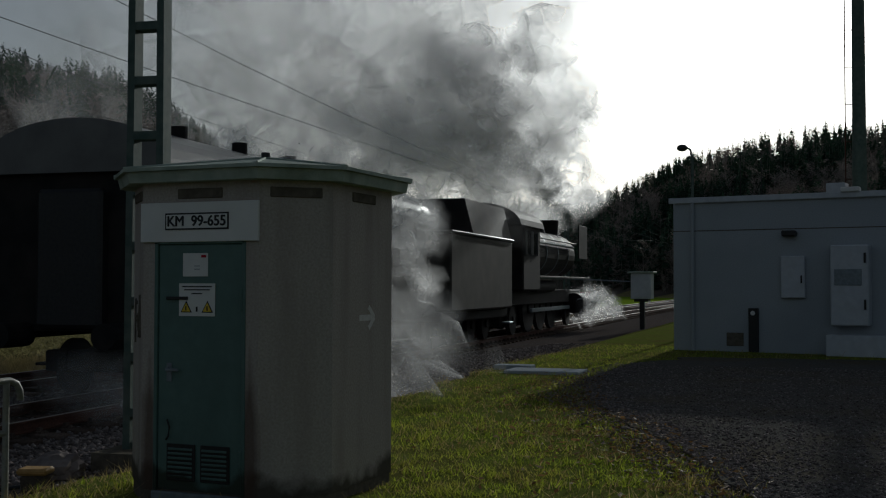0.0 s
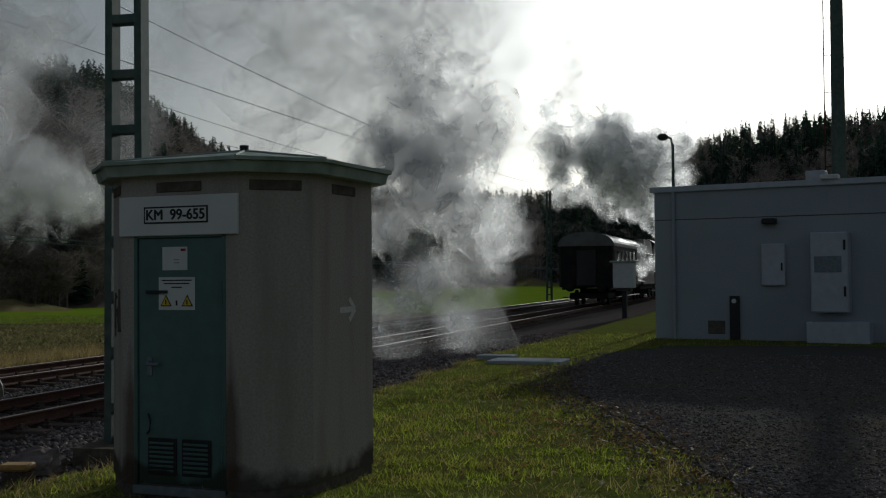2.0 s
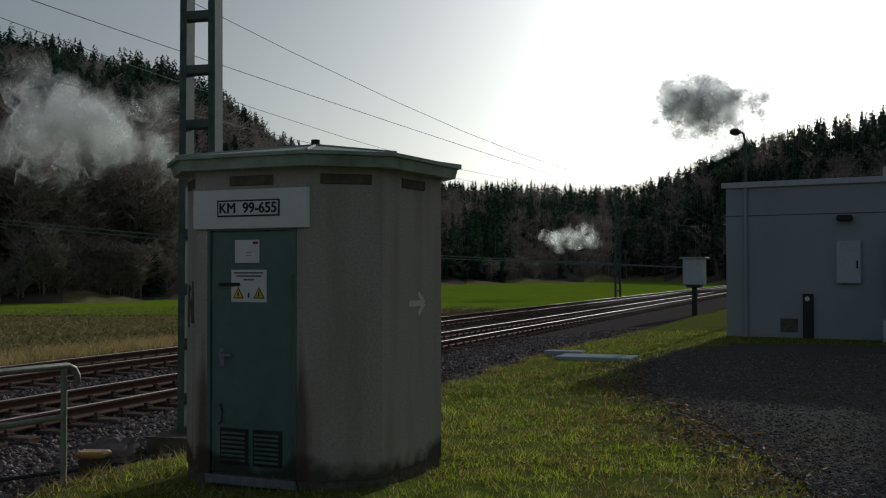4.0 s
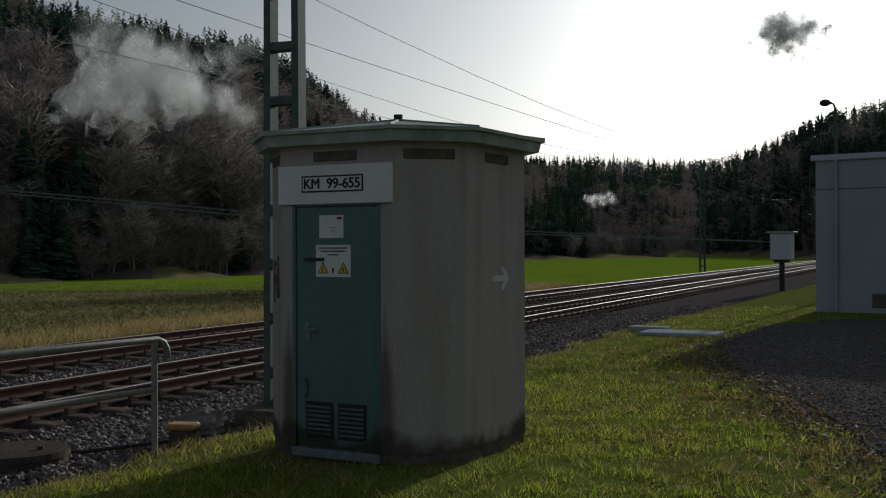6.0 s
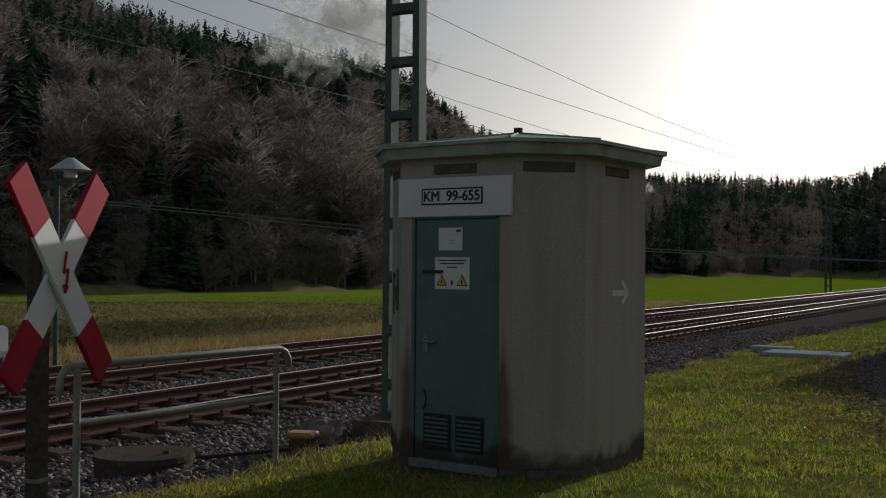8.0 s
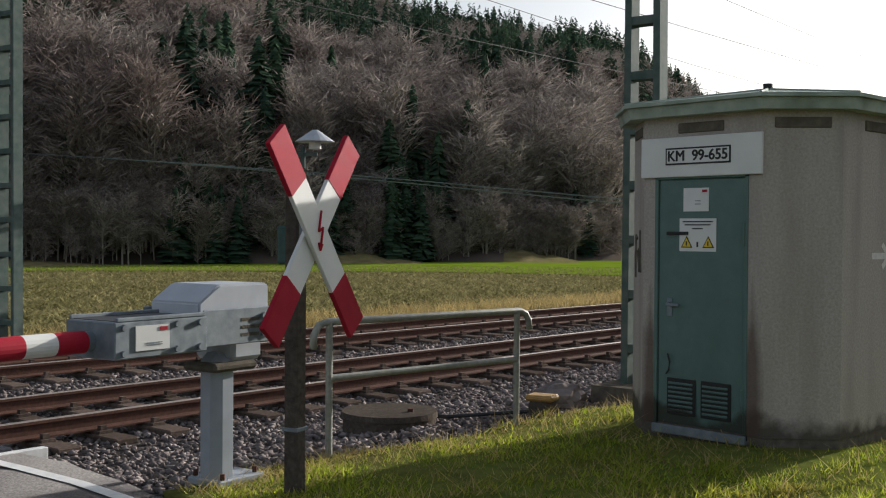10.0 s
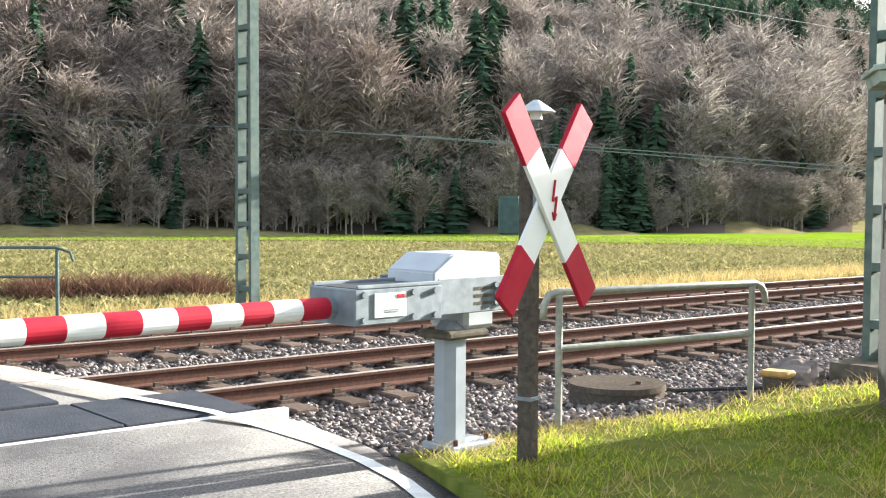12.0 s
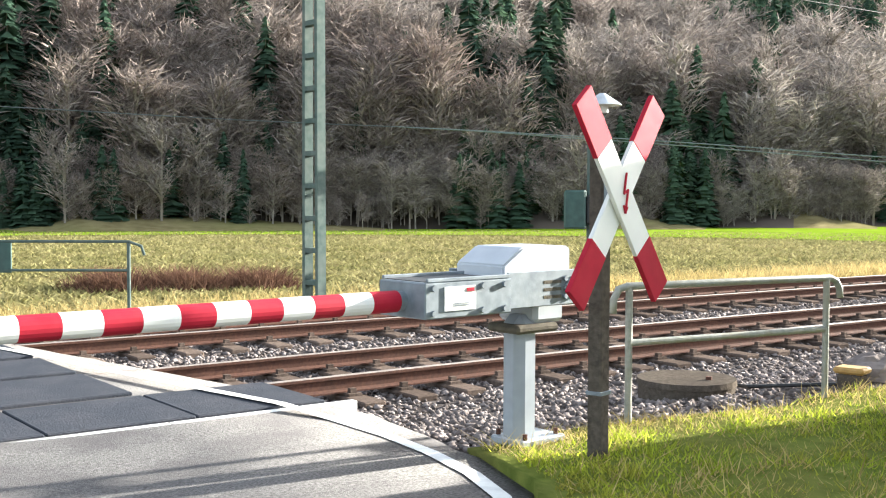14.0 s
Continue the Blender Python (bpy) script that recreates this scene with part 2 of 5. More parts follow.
M["needle"] = material("conifer_needles", (0.035, 0.065, 0.048), (0.07, 0.115, 0.07), 0.05, 0.85, translucent=0.15, island=0.35)
M["wood_floor"] = material("woodland_floor", (0.09, 0.075, 0.062), (0.15, 0.122, 0.10), 0.08, 0.95, stain=(0.035, 0.04, 0.028), stain_scale=0.015)
M["wire"] = material("wire", (0.05, 0.05, 0.05), (0.08, 0.08, 0.08), 5, 0.5)
M["loco"] = material("black_locomotive_paint", (0.012, 0.012, 0.013), (0.025, 0.024, 0.024), 3, 0.7, stain=(0.05, 0.04, 0.035), stain_scale=1)
M["coach"] = material("grey_green_coach_paint", (0.05, 0.047, 0.04), (0.08, 0.073, 0.063), 2, 0.7, stain=(0.04, 0.036, 0.03), stain_scale=0.8)
M["coach_roof"] = material("coach_roof", (0.10, 0.10, 0.10), (0.16, 0.16, 0.155), 2, 0.35, stain=(0.12, 0.12, 0.12), stain_scale=1)
M["glass"] = material("dark_glass", (0.01, 0.012, 0.014), (0.02, 0.022, 0.024), 2, 0.08)
M["steam"] = vapour("steam", 0.4, 1.1, (0.995, 0.995, 0.995), 0.75, 0.5, 0.28)
M["smoke"] = vapour("smoke", 0.42, 0.5, (0.98, 0.98, 0.985), 0.7, 0.5, 0.25)
M["faint"] = vapour("faint_smoke", 0.18, 0.35, (0.99, 0.99, 0.992), 0.7, 0.5, 0.28)
M["veil"] = vapour("thin_steam", 0.32, 0.6, (0.99, 0.99, 0.99), 0.6, 0.4)


# ---- mesh tools ----
def mesh_object(name, bm, mats, parent=None, label="", smooth=False):
    me = bpy.data.meshes.new(name)
    bm.normal_update()
    bm.to_mesh(me)
    bm.free()
    for m in (mats if isinstance(mats, (list, tuple)) else [mats]):
        me.materials.append(m)
    if smooth:
        me.polygons.foreach_set("use_smooth", [True] * len(me.polygons))
    ob = new(name, me)
    if parent:
        ob.parent = parent
    if label:
        ob["label"] = label
    return ob


def part(name, bm, mat, parent, label="", smooth=False):
    return mesh_object(name, bm, mat, parent, label, smooth)


def raw(name, verts, faces, mat, parent=None):
    """A mesh from arrays: verts (n, 3), faces (m, 3 or 4)."""
    me = bpy.data.meshes.new(name)
    verts, faces = np.asarray(verts, np.float32), np.asarray(faces, np.int32)
    k = faces.shape[1]
    me.vertices.add(len(verts)); me.vertices.foreach_set("co", verts.ravel())
    me.loops.add(faces.size); me.loops.foreach_set("vertex_index", faces.ravel())
    me.polygons.add(len(faces)); me.polygons.foreach_set("loop_start", np.arange(0, faces.size, k, dtype=np.int32))
    me.update(calc_edges=True)
    me.materials.append(mat)
    ob = new(name, me)
    if parent:
        ob.parent = parent
    return ob


def add_box(bm, x0, x1, y0, y1, z0, z1, bevel=0.0, m=None, mi=0):
    r = bmesh.ops.create_cube(bm, size=1.0)
    vs = r["verts"]
    for v in vs:
        v.co = Vector(((x0 + x1) / 2 + v.co.x * (x1 - x0), (y0 + y1) / 2 + v.co.y * (y1 - y0), (z0 + z1) / 2 + v.co.z * (z1 - z0)))
    faces = {f for v in vs for f in v.link_faces}
    if bevel:
        es = list({e for v in vs for e in v.link_edges})
        r2 = bmesh.ops.bevel(bm, geom=es, offset=bevel, segments=1, affect="EDGES", profile=0.5)
        faces = set(r2["faces"]) | {f for f in faces if f.is_valid}
        vs = list({v for f in faces for v in f.verts})
    for f in faces:
        f.material_index = mi
    if m is not None:
        bmesh.ops.transform(bm, matrix=m, verts=vs)
    return vs


def box(x0, x1, y0, y1, z0, z1, bevel=0.0, m=None):
    bm = bmesh.new()
    add_box(bm, x0, x1, y0, y1, z0, z1, bevel, m)
    return bm


def add_tube(bm, a, b, r0, r1=None, n=12, caps=True):
    a, b = Vector(a), Vector(b)
    r1 = r0 if r1 is None else r1
    d = b - a
    m = Matrix.Translation((a + b) / 2) @ d.to_track_quat("Z", "Y").to_matrix().to_4x4()
    return bmesh.ops.create_cone(bm, cap_ends=caps, segments=n, radius1=r0, radius2=r1, depth=d.length, matrix=m)["verts"]


def tube(a, b, r0, r1=None, n=12):
    bm = bmesh.new()
    add_tube(bm, a, b, r0, r1, n)
    return bm


def bent_pipe(points, r, n=10):
    """A pipe swept along points."""
    bm = bmesh.new()
    pts = [Vector(p) for p in points]
    rings = []
    for i, p in enumerate(pts):
        d = (pts[min(i + 1, len(pts) - 1)] - pts[max(i - 1, 0)]).normalized()
        q = d.to_track_quat("Z", "Y")
        rings.append([bm.verts.new(p + q @ Vector((r * math.cos(2 * math.pi * k / n), r * math.sin(2 * math.pi * k / n), 0))) for k in range(n)])
    for a, b in zip(rings, rings[1:]):
        for k in range(n):
            bm.faces.new((a[k], a[(k + 1) % n], b[(k + 1) % n], b[k]))
    bm.faces.new(rings[0][::-1]); bm.faces.new(rings[-1])
    return bm


def prism(ring, z0, z1, ring_top=None):
    """An upright prism or frustum on a ring of (x, y)."""
    bm = bmesh.new()
    lo = [bm.verts.new((x, y, z0)) for x, y in ring]
    hi = [bm.verts.new((x, y, z1)) for x, y in (ring_top or ring)]
    n = len(ring)
    for i in range(n):
        bm.faces.new((lo[i], lo[(i + 1) % n], hi[(i + 1) % n], hi[i]))
    bm.faces.new(lo[::-1]); bm.faces.new(hi)
    return bm


def empty(name, m, label, category, group="", kind=""):
    ob = new(name)
    ob.matrix_basis = m
    return tagged(ob, label, category, group, kind)


def text_part(name, words, size, mat, parent, m, label="", align="CENTER"):
    cu = bpy.data.curves.new(name, "FONT")
    cu.body, cu.size, cu.align_x, cu.align_y, cu.extrude = words, size, align, "CENTER", 0.0015
    tmp = bpy.data.objects.new(name, cu)
    scene.collection.objects.link(tmp)
    bpy.context.view_layer.update()
    me = bpy.data.meshes.new_from_object(tmp.evaluated_get(bpy.context.evaluated_depsgraph_get()))
    bpy.data.objects.remove(tmp)
    bm = bmesh.new()
    for dx, dy in ((-0.0035, 0), (0.0035, 0), (0, 0.0025), (0, -0.0025)):
        k = len(bm.verts)
        bm.from_mesh(me)
        bm.verts.ensure_lookup_table()
        bmesh.ops.translate(bm, verts=bm.verts[k:], vec=(dx, dy, 0.0002 * k / max(k, 1) + 0.0001 * dx * 1000))
    bm.to_mesh(me)
    bm.free()
    me.materials.clear(); me.materials.append(mat)
    ob = new(name, me)
    ob.parent, ob.matrix_basis = parent, m
    if label:
        ob["label"] = label
    return ob


# ---- plan ----
RAIL_TOP, BED, TURF, FIELD = -0.2, -0.52, 0.0, -0.6
SPACING = 4.2


def track_x(y):
    """Centre line of the near track."""
    if y < 0:
        return -10.05 - 0.16 * y
    return -10.05 - 0.088 * y - 1.0 * (1 - math.exp(-y / 14.0))


def track_dir(y):
    return Vector((track_x(y + 0.5) - track_x(y - 0.5), 1.0, 0.0)).normalized()


def on_track(y, off=0.0, z=0.0):
    """A point at off metres to the right of the near track's centre."""
    d = track_dir(y)
    return Vector((track_x(y) + d.y * off, y - d.x * off, z))



def interp(x, xs, ys):
    return np.interp(x, xs, ys)


# hills round the valley, by bearing (degrees left of +y)
B = [-180, -90, -30, -10, 1, 4, 10.8, 13, 15.5, 25, 30, 32.8, 36, 38.5, 44, 52, 60, 80, 110, 180]
SKYLINE = [3, 4, 6.5, 7.8, 8.2, 8.2, 6.9, 5.6, 4.7, 4.8, 5.6, 6.9, 8.8, 10.3, 11.5, 13.0, 15.0, 16, 12, 3]      # degrees
FOOT = [300, 260, 220, 220, 240, 250, 270, 300, 330, 260, 190, 160, 135, 122, 112, 104, 98, 95, 120, 300]      # where the hill begins
CREST = [800, 700, 600, 560, 560, 580, 640, 700, 800, 800, 620, 520, 460, 430, 390, 360, 330, 320, 400, 800]   # where it ends


def terrain(x, y):
    b = np.degrees(np.arctan2(-x, y))
    r = np.hypot(x, y)
    foot, crest = interp(b, B, FOOT), interp(b, B, CREST)
    top = np.tan(np.radians(interp(b, B, SKYLINE))) * crest - 12.5
    f = np.clip((r - foot) / (crest - foot), 0, 1.25)
    z = FIELD - 0.6 * np.clip((r - 30) / 60, 0, 1) + top * np.minimum(f, 1.0) ** 0.85 - np.maximum(f - 1, 0) * top * 0.5
    return z + np.where(f > 0.02, 2.5 * np.sin(x * 0.045 + 1) * np.cos(y * 0.037) * np.clip(f * 6, 0, 1), 0)


def build_ground():
    bears = np.radians(np.arange(0, 360, 2.0))
    radii = np.concatenate([[0.0], np.geomspace(4, 2600, 70)])
    rr, bb = np.meshgrid(radii, bears, indexing="ij")
    x, y = -rr * np.sin(bb), rr * np.cos(bb)
    z = terrain(x, y)
    v = np.stack([x, y, z], -1).reshape(-1, 3)
    nb = len(bears)
    f = []
    for i in range(len(radii) - 1):
        for j in range(nb):
            k = (j + 1) % nb
            f.append((i * nb + j, i * nb + k, (i + 1) * nb + k, (i + 1) * nb + j))
    ob = raw("ground", v, f, M["field"])
    ob.data.materials.append(M["wood_floor"])
    idx = np.zeros(len(f), np.int32)
    c = v[np.array(f)].mean(1)
    b = np.degrees(np.arctan2(-c[:, 0], c[:, 1]))
    idx[np.hypot(c[:, 0], c[:, 1]) > interp(b, B, FOOT)] = 1
    ob.data.polygons.foreach_set("material_index", idx)
    tagged(ob, "brown winter field rising into wooded hills", "ground", kind="structure")


build_ground()


def sheet(name, ring, z, mat, label, category, thick=0.0):
    """A flat or sloping patch of ground on a ring; z is a number or a function."""
    bm = bmesh.new()
    zf = z if callable(z) else (lambda x, y: z)
    vs = [bm.verts.new((x, y, zf(x, y))) for x, y in ring]
    f = bm.faces.new(vs)
    bmesh.ops.triangulate(bm, faces=[f])
    if f.is_valid is False or bm.faces[:][0].normal.z < 0:
        bmesh.ops.reverse_faces(bm, faces=bm.faces[:])
    if thick:
        r = bmesh.ops.extrude_face_region(bm, geom=bm.faces[:])
        for v in r["geom"]:
            if isinstance(v, bmesh.types.BMVert):
                v.co.z -= thick
    bmesh.ops.recalc_face_normals(bm, faces=bm.faces[:])
    return tagged(mesh_object(name, bm, mat), label, category, kind="structure")


def verge_edge(y):
    """The turf's edge beside the ballast: metres right of the near track's centre."""
    return interp(y, [3, 5, 8, 15, 23, 34, 60, 230], [4.3, 4.6, 4.9, 5.5, 5.2, 5.9, 6.0, 6.0]) + 0.12 * math.sin(y * 2.3) + 0.08 * math.sin(y * 5.1 + 1)


ROAD_EDGE = [(-40, -8.5), (-20, -0.7), (-12.5, 1.95), (-8.6, 3.35), (-7.6, 3.42), (-6.6, 3.38), (-5.6, 3.3), (-4.7, 3.05), (-3.6, 2.3), (-2.9, 0.8), (-2.5, -4), (-2.3, -14)]


def road_z(x, y):
    return float(interp(x, [-40, -19, -16.5, -8.6, -5, -2.5], [-0.5, -0.3, RAIL_TOP - 0.005, RAIL_TOP, -0.10, -0.03]))


def rows_sheet(name, rows, mat, label, category):
    """A sheet through rows of points, all rows of one length."""
    n = len(rows[0])
    v = [p for r in rows for p in r]
    f = [(i * n + j, i * n + j + 1, (i + 1) * n + j + 1, (i + 1) * n + j) for i in range(len(rows) - 1) for j in range(n - 1)]
    return tagged(raw(name, v, f, mat), label, category, kind="structure")


def verge_z(off):
    return float(interp(off, [4.0, 4.8, 5.6, 8], [-0.16, -0.08, -0.01, TURF]))


def verge_rows():
    rows = []
    for y in list(np.arange(-14, 30, 0.3)) + list(np.arange(30, 230, 5.0)):
        if y < 3.38:
            x0 = float(interp(y, [-14, -4, 0.8, 2.3, 3.05, 3.3, 3.38], [-2.3, -2.5, -2.9, -3.6, -4.7, -5.6, -6.6]))
        else:
            x0 = on_track(y, verge_edge(y)).x
        xs = [x0 - 0.02, x0, x0 + 0.25, x0 + 0.6, x0 + 1.2, x0 + 2.5, x0 + 6, x0 + 30, 70]
        rows.append([(x, y, verge_z(x - track_x(y)) + (0.03 * noise.noise(Vector((x * 0.9, y * 0.9, 0))) if k > 1 and k < 7 else 0.0) - (0.4 if k == 0 else 0)) for k, x in enumerate(xs)])
    return rows


rows_sheet("verge", verge_rows(), M["soil_grass"], "patchy mown grass verge beside the railway", "grass")
road_rows = []
for x in list(np.arange(-40, -20, 2.0)) + list(np.arange(-20, -2.3, 0.3)):
    e = float(interp(x, [q[0] for q in ROAD_EDGE], [q[1] for q in ROAD_EDGE])) + 0.05 * noise.noise(Vector((x * 2.0, 0, 0)))
    road_rows.append([(x, y, road_z(x, y)) for y in np.linspace(-14, e, 12)] + [(x, e + 0.02, road_z(x, e) - 0.25)])
rows_sheet("road", road_rows[::-1], M["asphalt"], "worn grey asphalt road leading onto the crossing", "road")
PATH_EDGE = [(1.6, 3.0), (0.4, 6.5), (-0.8, 9.8), (-1.6, 11.6), (-2.3, 13.1), (-3.4, 15.2), (-4.1, 17.0), (-4.8, 20), (-4.9, 24), (-4.2, 26.5), (0, 27.2), (14, 25), (24, 20), (24, 3)]
rough_edge = []
for (xa, ya), (xb, yb) in zip(PATH_EDGE, PATH_EDGE[1:]):
    k = max(1, int(math.hypot(xb - xa, yb - ya) / 0.3)) if xb < 2 else 1
    for q in range(k):
        x, y = xa + (xb - xa) * q / k, ya + (yb - ya) * q / k
        w = 0.3 if xb < 2 else 0.0
        rough_edge.append((x + w * noise.noise(Vector((x * 1.7, y * 1.7, 3))), y + w * noise.noise(Vector((x * 1.7, y * 1.7, 9)))))
sheet("gravel_path", rough_edge + [PATH_EDGE[-1]], 0.034, M["gravel"], "dark gravel and asphalt yard in front of the building", "path", 0.03)


def strip(points, width, z, name, mat, label, category):
    bm = bmesh.new()
    pts = [Vector((*p, 0)) for p in points]
    rows = []
    for i, p in enumerate(pts):
        d = (pts[min(i + 1, len(pts) - 1)] - pts[max(i - 1, 0)]).normalized()
        s = Vector((-d.y, d.x, 0)) * width / 2
        rows.append([bm.verts.new((q.x, q.y, z(q.x, q.y))) for q in (p - s, p + s)])
    for a, b in zip(rows, rows[1:]):
        bm.faces.new((a[0], b[0], b[1], a[1]))
    bmesh.ops.recalc_face_normals(bm, faces=bm.faces[:])
    if bm.faces[:][0].normal.z < 0:
        bmesh.ops.reverse_faces(bm, faces=bm.faces[:])
    return tagged(mesh_object(name, bm, mat), label, category, kind="structure")


LINE = [(-22, -1.9), (-17, -0.05), (-12.6, 1.5), (-11.1, 1.97), (-9.6, 2.5), (-8.5, 2.9), (-7.7, 3.08), (-6.9, 3.14), (-6.2, 3.13), (-5.5, 3.05), (-4.9, 2.9), (-4.3, 2.58)]
strip(LINE, 0.11, lambda x, y: road_z(x, y) + (0.045 if -17 < x < -8.4 else 0.006), "road_marking", M["paint_line"], "white painted edge line curving onto the crossing", "road marking")

# green strips of young crop beyond the brown field
def crop_strip(name, pts, label):
    bm = bmesh.new()
    rows = []
    for b, r0, r1 in pts:
        s, c = math.sin(radians(b)), math.cos(radians(b))
        rows.append([bm.verts.new((-r * s, r * c, float(terrain(np.array(-r * s), np.array(r * c))) + 0.06)) for r in np.linspace(r0, r1, 6)])
    for a, b in zip(rows, rows[1:]):
        for k in range(5):
            bm.faces.new((a[k], b[k], b[k + 1], a[k + 1]))
    bmesh.ops.recalc_face_normals(bm, faces=bm.faces[:])
    if bm.faces[:][0].normal.z < 0:
        bmesh.ops.reverse_faces(bm, faces=bm.faces[:])
    tagged(mesh_object(name, bm, M["field_green"]), label, "field", kind="structure")


crop_strip("crop_strip", [(b, interp(b, [12, 25, 33, 38, 45, 75], [46, 47, 62, 70, 74, 78]), interp(b, B, FOOT) - 3) for b in range(6, 92, 2)], "bright green strip of young crop below the wood")


# ---- railway ----
def ballast_bed():
    prof = [(-8.2, FIELD - 0.05), (-6.6, BED - 0.02), (-6.0, BED + 0.06), (-2.4, BED + 0.06), (-2.0, BED + 0.02), (-1.5, BED + 0.06), (1.9, BED + 0.06), (2.8, -0.36), (3.9, -0.2), (4.7, -0.16), (5.6, -0.1)]
    ys = np.concatenate([np.arange(-14, 40, 1.0), np.arange(40, 300, 5.0)])
    v, f = [], []
    for y in ys:
        v += [tuple(on_track(y, o, z)) for o, z in prof]
    n = len(prof)
    for i in range(len(ys) - 1):
        for j in range(n - 1):
            f.append((i * n + j, i * n + j + 1, (i + 1) * n + j + 1, (i + 1) * n + j))
    tagged(raw("ballast_bed", v, f, M["ballast"]), "dark grey ballast bed under two railway tracks", "ballast", kind="structure")


ballast_bed()
RNG = np.random.default_rng(7)


def scatter(name, pts, sizes, mat, label, category, squash=0.7):
    """Loose stones: jittered octahedra."""
    base = np.array([(1, 0, 0), (-1, 0, 0), (0, 1, 0), (0, -1, 0), (0, 0, 1), (0, 0, -1)], float)
    faces = np.array([(0, 2, 4), (2, 1, 4), (1, 3, 4), (3, 0, 4), (2, 0, 5), (1, 2, 5), (3, 1, 5), (0, 3, 5)])
    n = len(pts)
    v = base[None] * sizes[:, None, None] * (0.65 + 0.7 * RNG.random((n, 6, 1))) + RNG.normal(0, 0.22, (n, 6, 3)) * sizes[:, None, None]
    a, t = RNG.random(n) * 6.283, RNG.normal(0, 0.6, n)
    ca, sa, ct, st = np.cos(a), np.sin(a), np.cos(t), np.sin(t)
    x, y, z = v[..., 0], v[..., 1], v[..., 2]
    y, z = y * ct[:, None] - z * st[:, None], y * st[:, None] + z * ct[:, None]
    x, y = x * ca[:, None] - y * sa[:, None], x * sa[:, None] + y * ca[:, None]
    v = np.stack([x, y, z * squash], -1) + pts[:, None]
    f = (faces[None] + 6 * np.arange(n)[:, None, None]).reshape(-1, 3)
    return tagged(raw(name, v.reshape(-1, 3), f, mat), label, category, kind="stuff")


def ballast_height(o):
    return interp(o, [-8.2, -6.6, -6.0, -2.4, -2.0, -1.5, 1.9, 2.8, 3.9, 4.7, 5.6], [FIELD - 0.05, BED, BED + 0.06, BED + 0.06, BED + 0.02, BED + 0.06, BED + 0.06, -0.36, -0.2, -0.16, -0.1])


def ballast_stones():
    n = 46000
    y = 1.5 + 33 * RNG.random(n) ** 1.6
    o = -7.0 + 12.0 * RNG.random(n)
    p = np.array([on_track(a, b) for a, b in zip(y, o)])
    p[:, 2] = ballast_height(o) + 0.012
    keep = (p[:, 1] > interp(p[:, 0], [q[0] for q in ROAD_EDGE], [q[1] for q in ROAD_EDGE]) + 0.05) & (o < interp(y, [3, 5, 8, 15, 23, 34], [4.5, 4.8, 5.1, 5.6, 5.4, 6.0]))
    p = p[keep]
    s = RNG.uniform(0.022, 0.05, len(p))
    scatter("ballast_stones", p, s, M["stones"], "loose grey-brown ballast stones round the sleepers", "ballast")


ballast_stones()


def inside(poly, x, y):
    px, py = np.array([p[0] for p in poly]), np.array([p[1] for p in poly])
    c = np.zeros(len(x), bool)
    j = len(px) - 1
    for i in range(len(px)):
        hit = ((py[i] > y) != (py[j] > y)) & (x < (px[j] - px[i]) * (y - py[i]) / (py[j] - py[i] + 1e-12) + px[i])
        c ^= hit
        j = i
    return c


def yard_gravel():
    n = 9000
    k = RNG.integers(0, 8, n)
    a = np.array(PATH_EDGE)
    t = RNG.random(n)
    p = a[k] * (1 - t[:, None]) + a[k + 1] * t[:, None] + RNG.normal(0, 0.3, (n, 2))
    m = 26000
    b, r = np.radians(RNG.uniform(-8, 16, m)), 8 + 16 * RNG.random(m) ** 1.4
    wide = np.stack([0.6 - r * np.sin(b), r * np.cos(b)], -1)
    p = np.concatenate([p, wide[inside(PATH_EDGE, wide[:, 0], wide[:, 1])]])
    z = np.where(inside(PATH_EDGE, p[:, 0], p[:, 1]), 0.036, 0.016)
    scatter("yard_gravel", np.concatenate([p, z[:, None]], 1), RNG.uniform(0.006, 0.024, len(p)), M["stones"], "loose gravel over the yard and along its edge", "gravel")
    # fallen leaves on the verge beside the yard
    n = 2800
    k, t = RNG.integers(0, 7, n), RNG.random(n)
    p = a[k] * (1 - t[:, None]) + a[k + 1] * t[:, None] + np.stack([-np.abs(RNG.normal(0, 1.1, n)) + 0.15, RNG.normal(0, 0.4, n)], -1)
    c = np.concatenate([p, np.full((n, 1), 0.05)], 1)
    u, w = RNG.normal(0, 1, (n, 3)) * (0.02, 0.02, 0.008), RNG.normal(0, 1, (n, 3)) * (0.014, 0.014, 0.006)
    v = np.stack([c - u, c - w, c + u, c + w], 1).reshape(-1, 3)
    tagged(raw("fallen_leaves", v, np.arange(4 * n).reshape(-1, 4), M["leaf"]), "brown fallen leaves scattered on the grass", "leaves", kind="stuff")


yard_gravel()


def rail_mesh(y0, y1, off):
    prof = [(-0.075, -0.172), (0.075, -0.172), (0.075, -0.155), (0.012, -0.135), (0.012, -0.045), (0.036, -0.035), (0.036, -0.006), (0.03, 0), (-0.03, 0), (-0.036, -0.006), (-0.036, -0.035), (-0.012, -0.045), (-0.012, -0.135), (-0.075, -0.155)]
    bm = bmesh.new()
    ys = list(np.arange(y0, 60, 2.0)) + list(np.arange(60, y1, 8.0))
    rings = [[bm.verts.new(on_track(y, off + o, RAIL_TOP + z)) for o, z in prof] for y in ys]
    n = len(prof)
    for a, b in zip(rings, rings[1:]):
        for k in range(n):
            f = bm.faces.new((a[k], a[(k + 1) % n], b[(k + 1) % n], b[k]))
            f.material_index = 1 if k in (6, 7, 8) else 0
    bmesh.ops.recalc_face_normals(bm, faces=bm.faces[:])
    return bm


SLEEPER = None


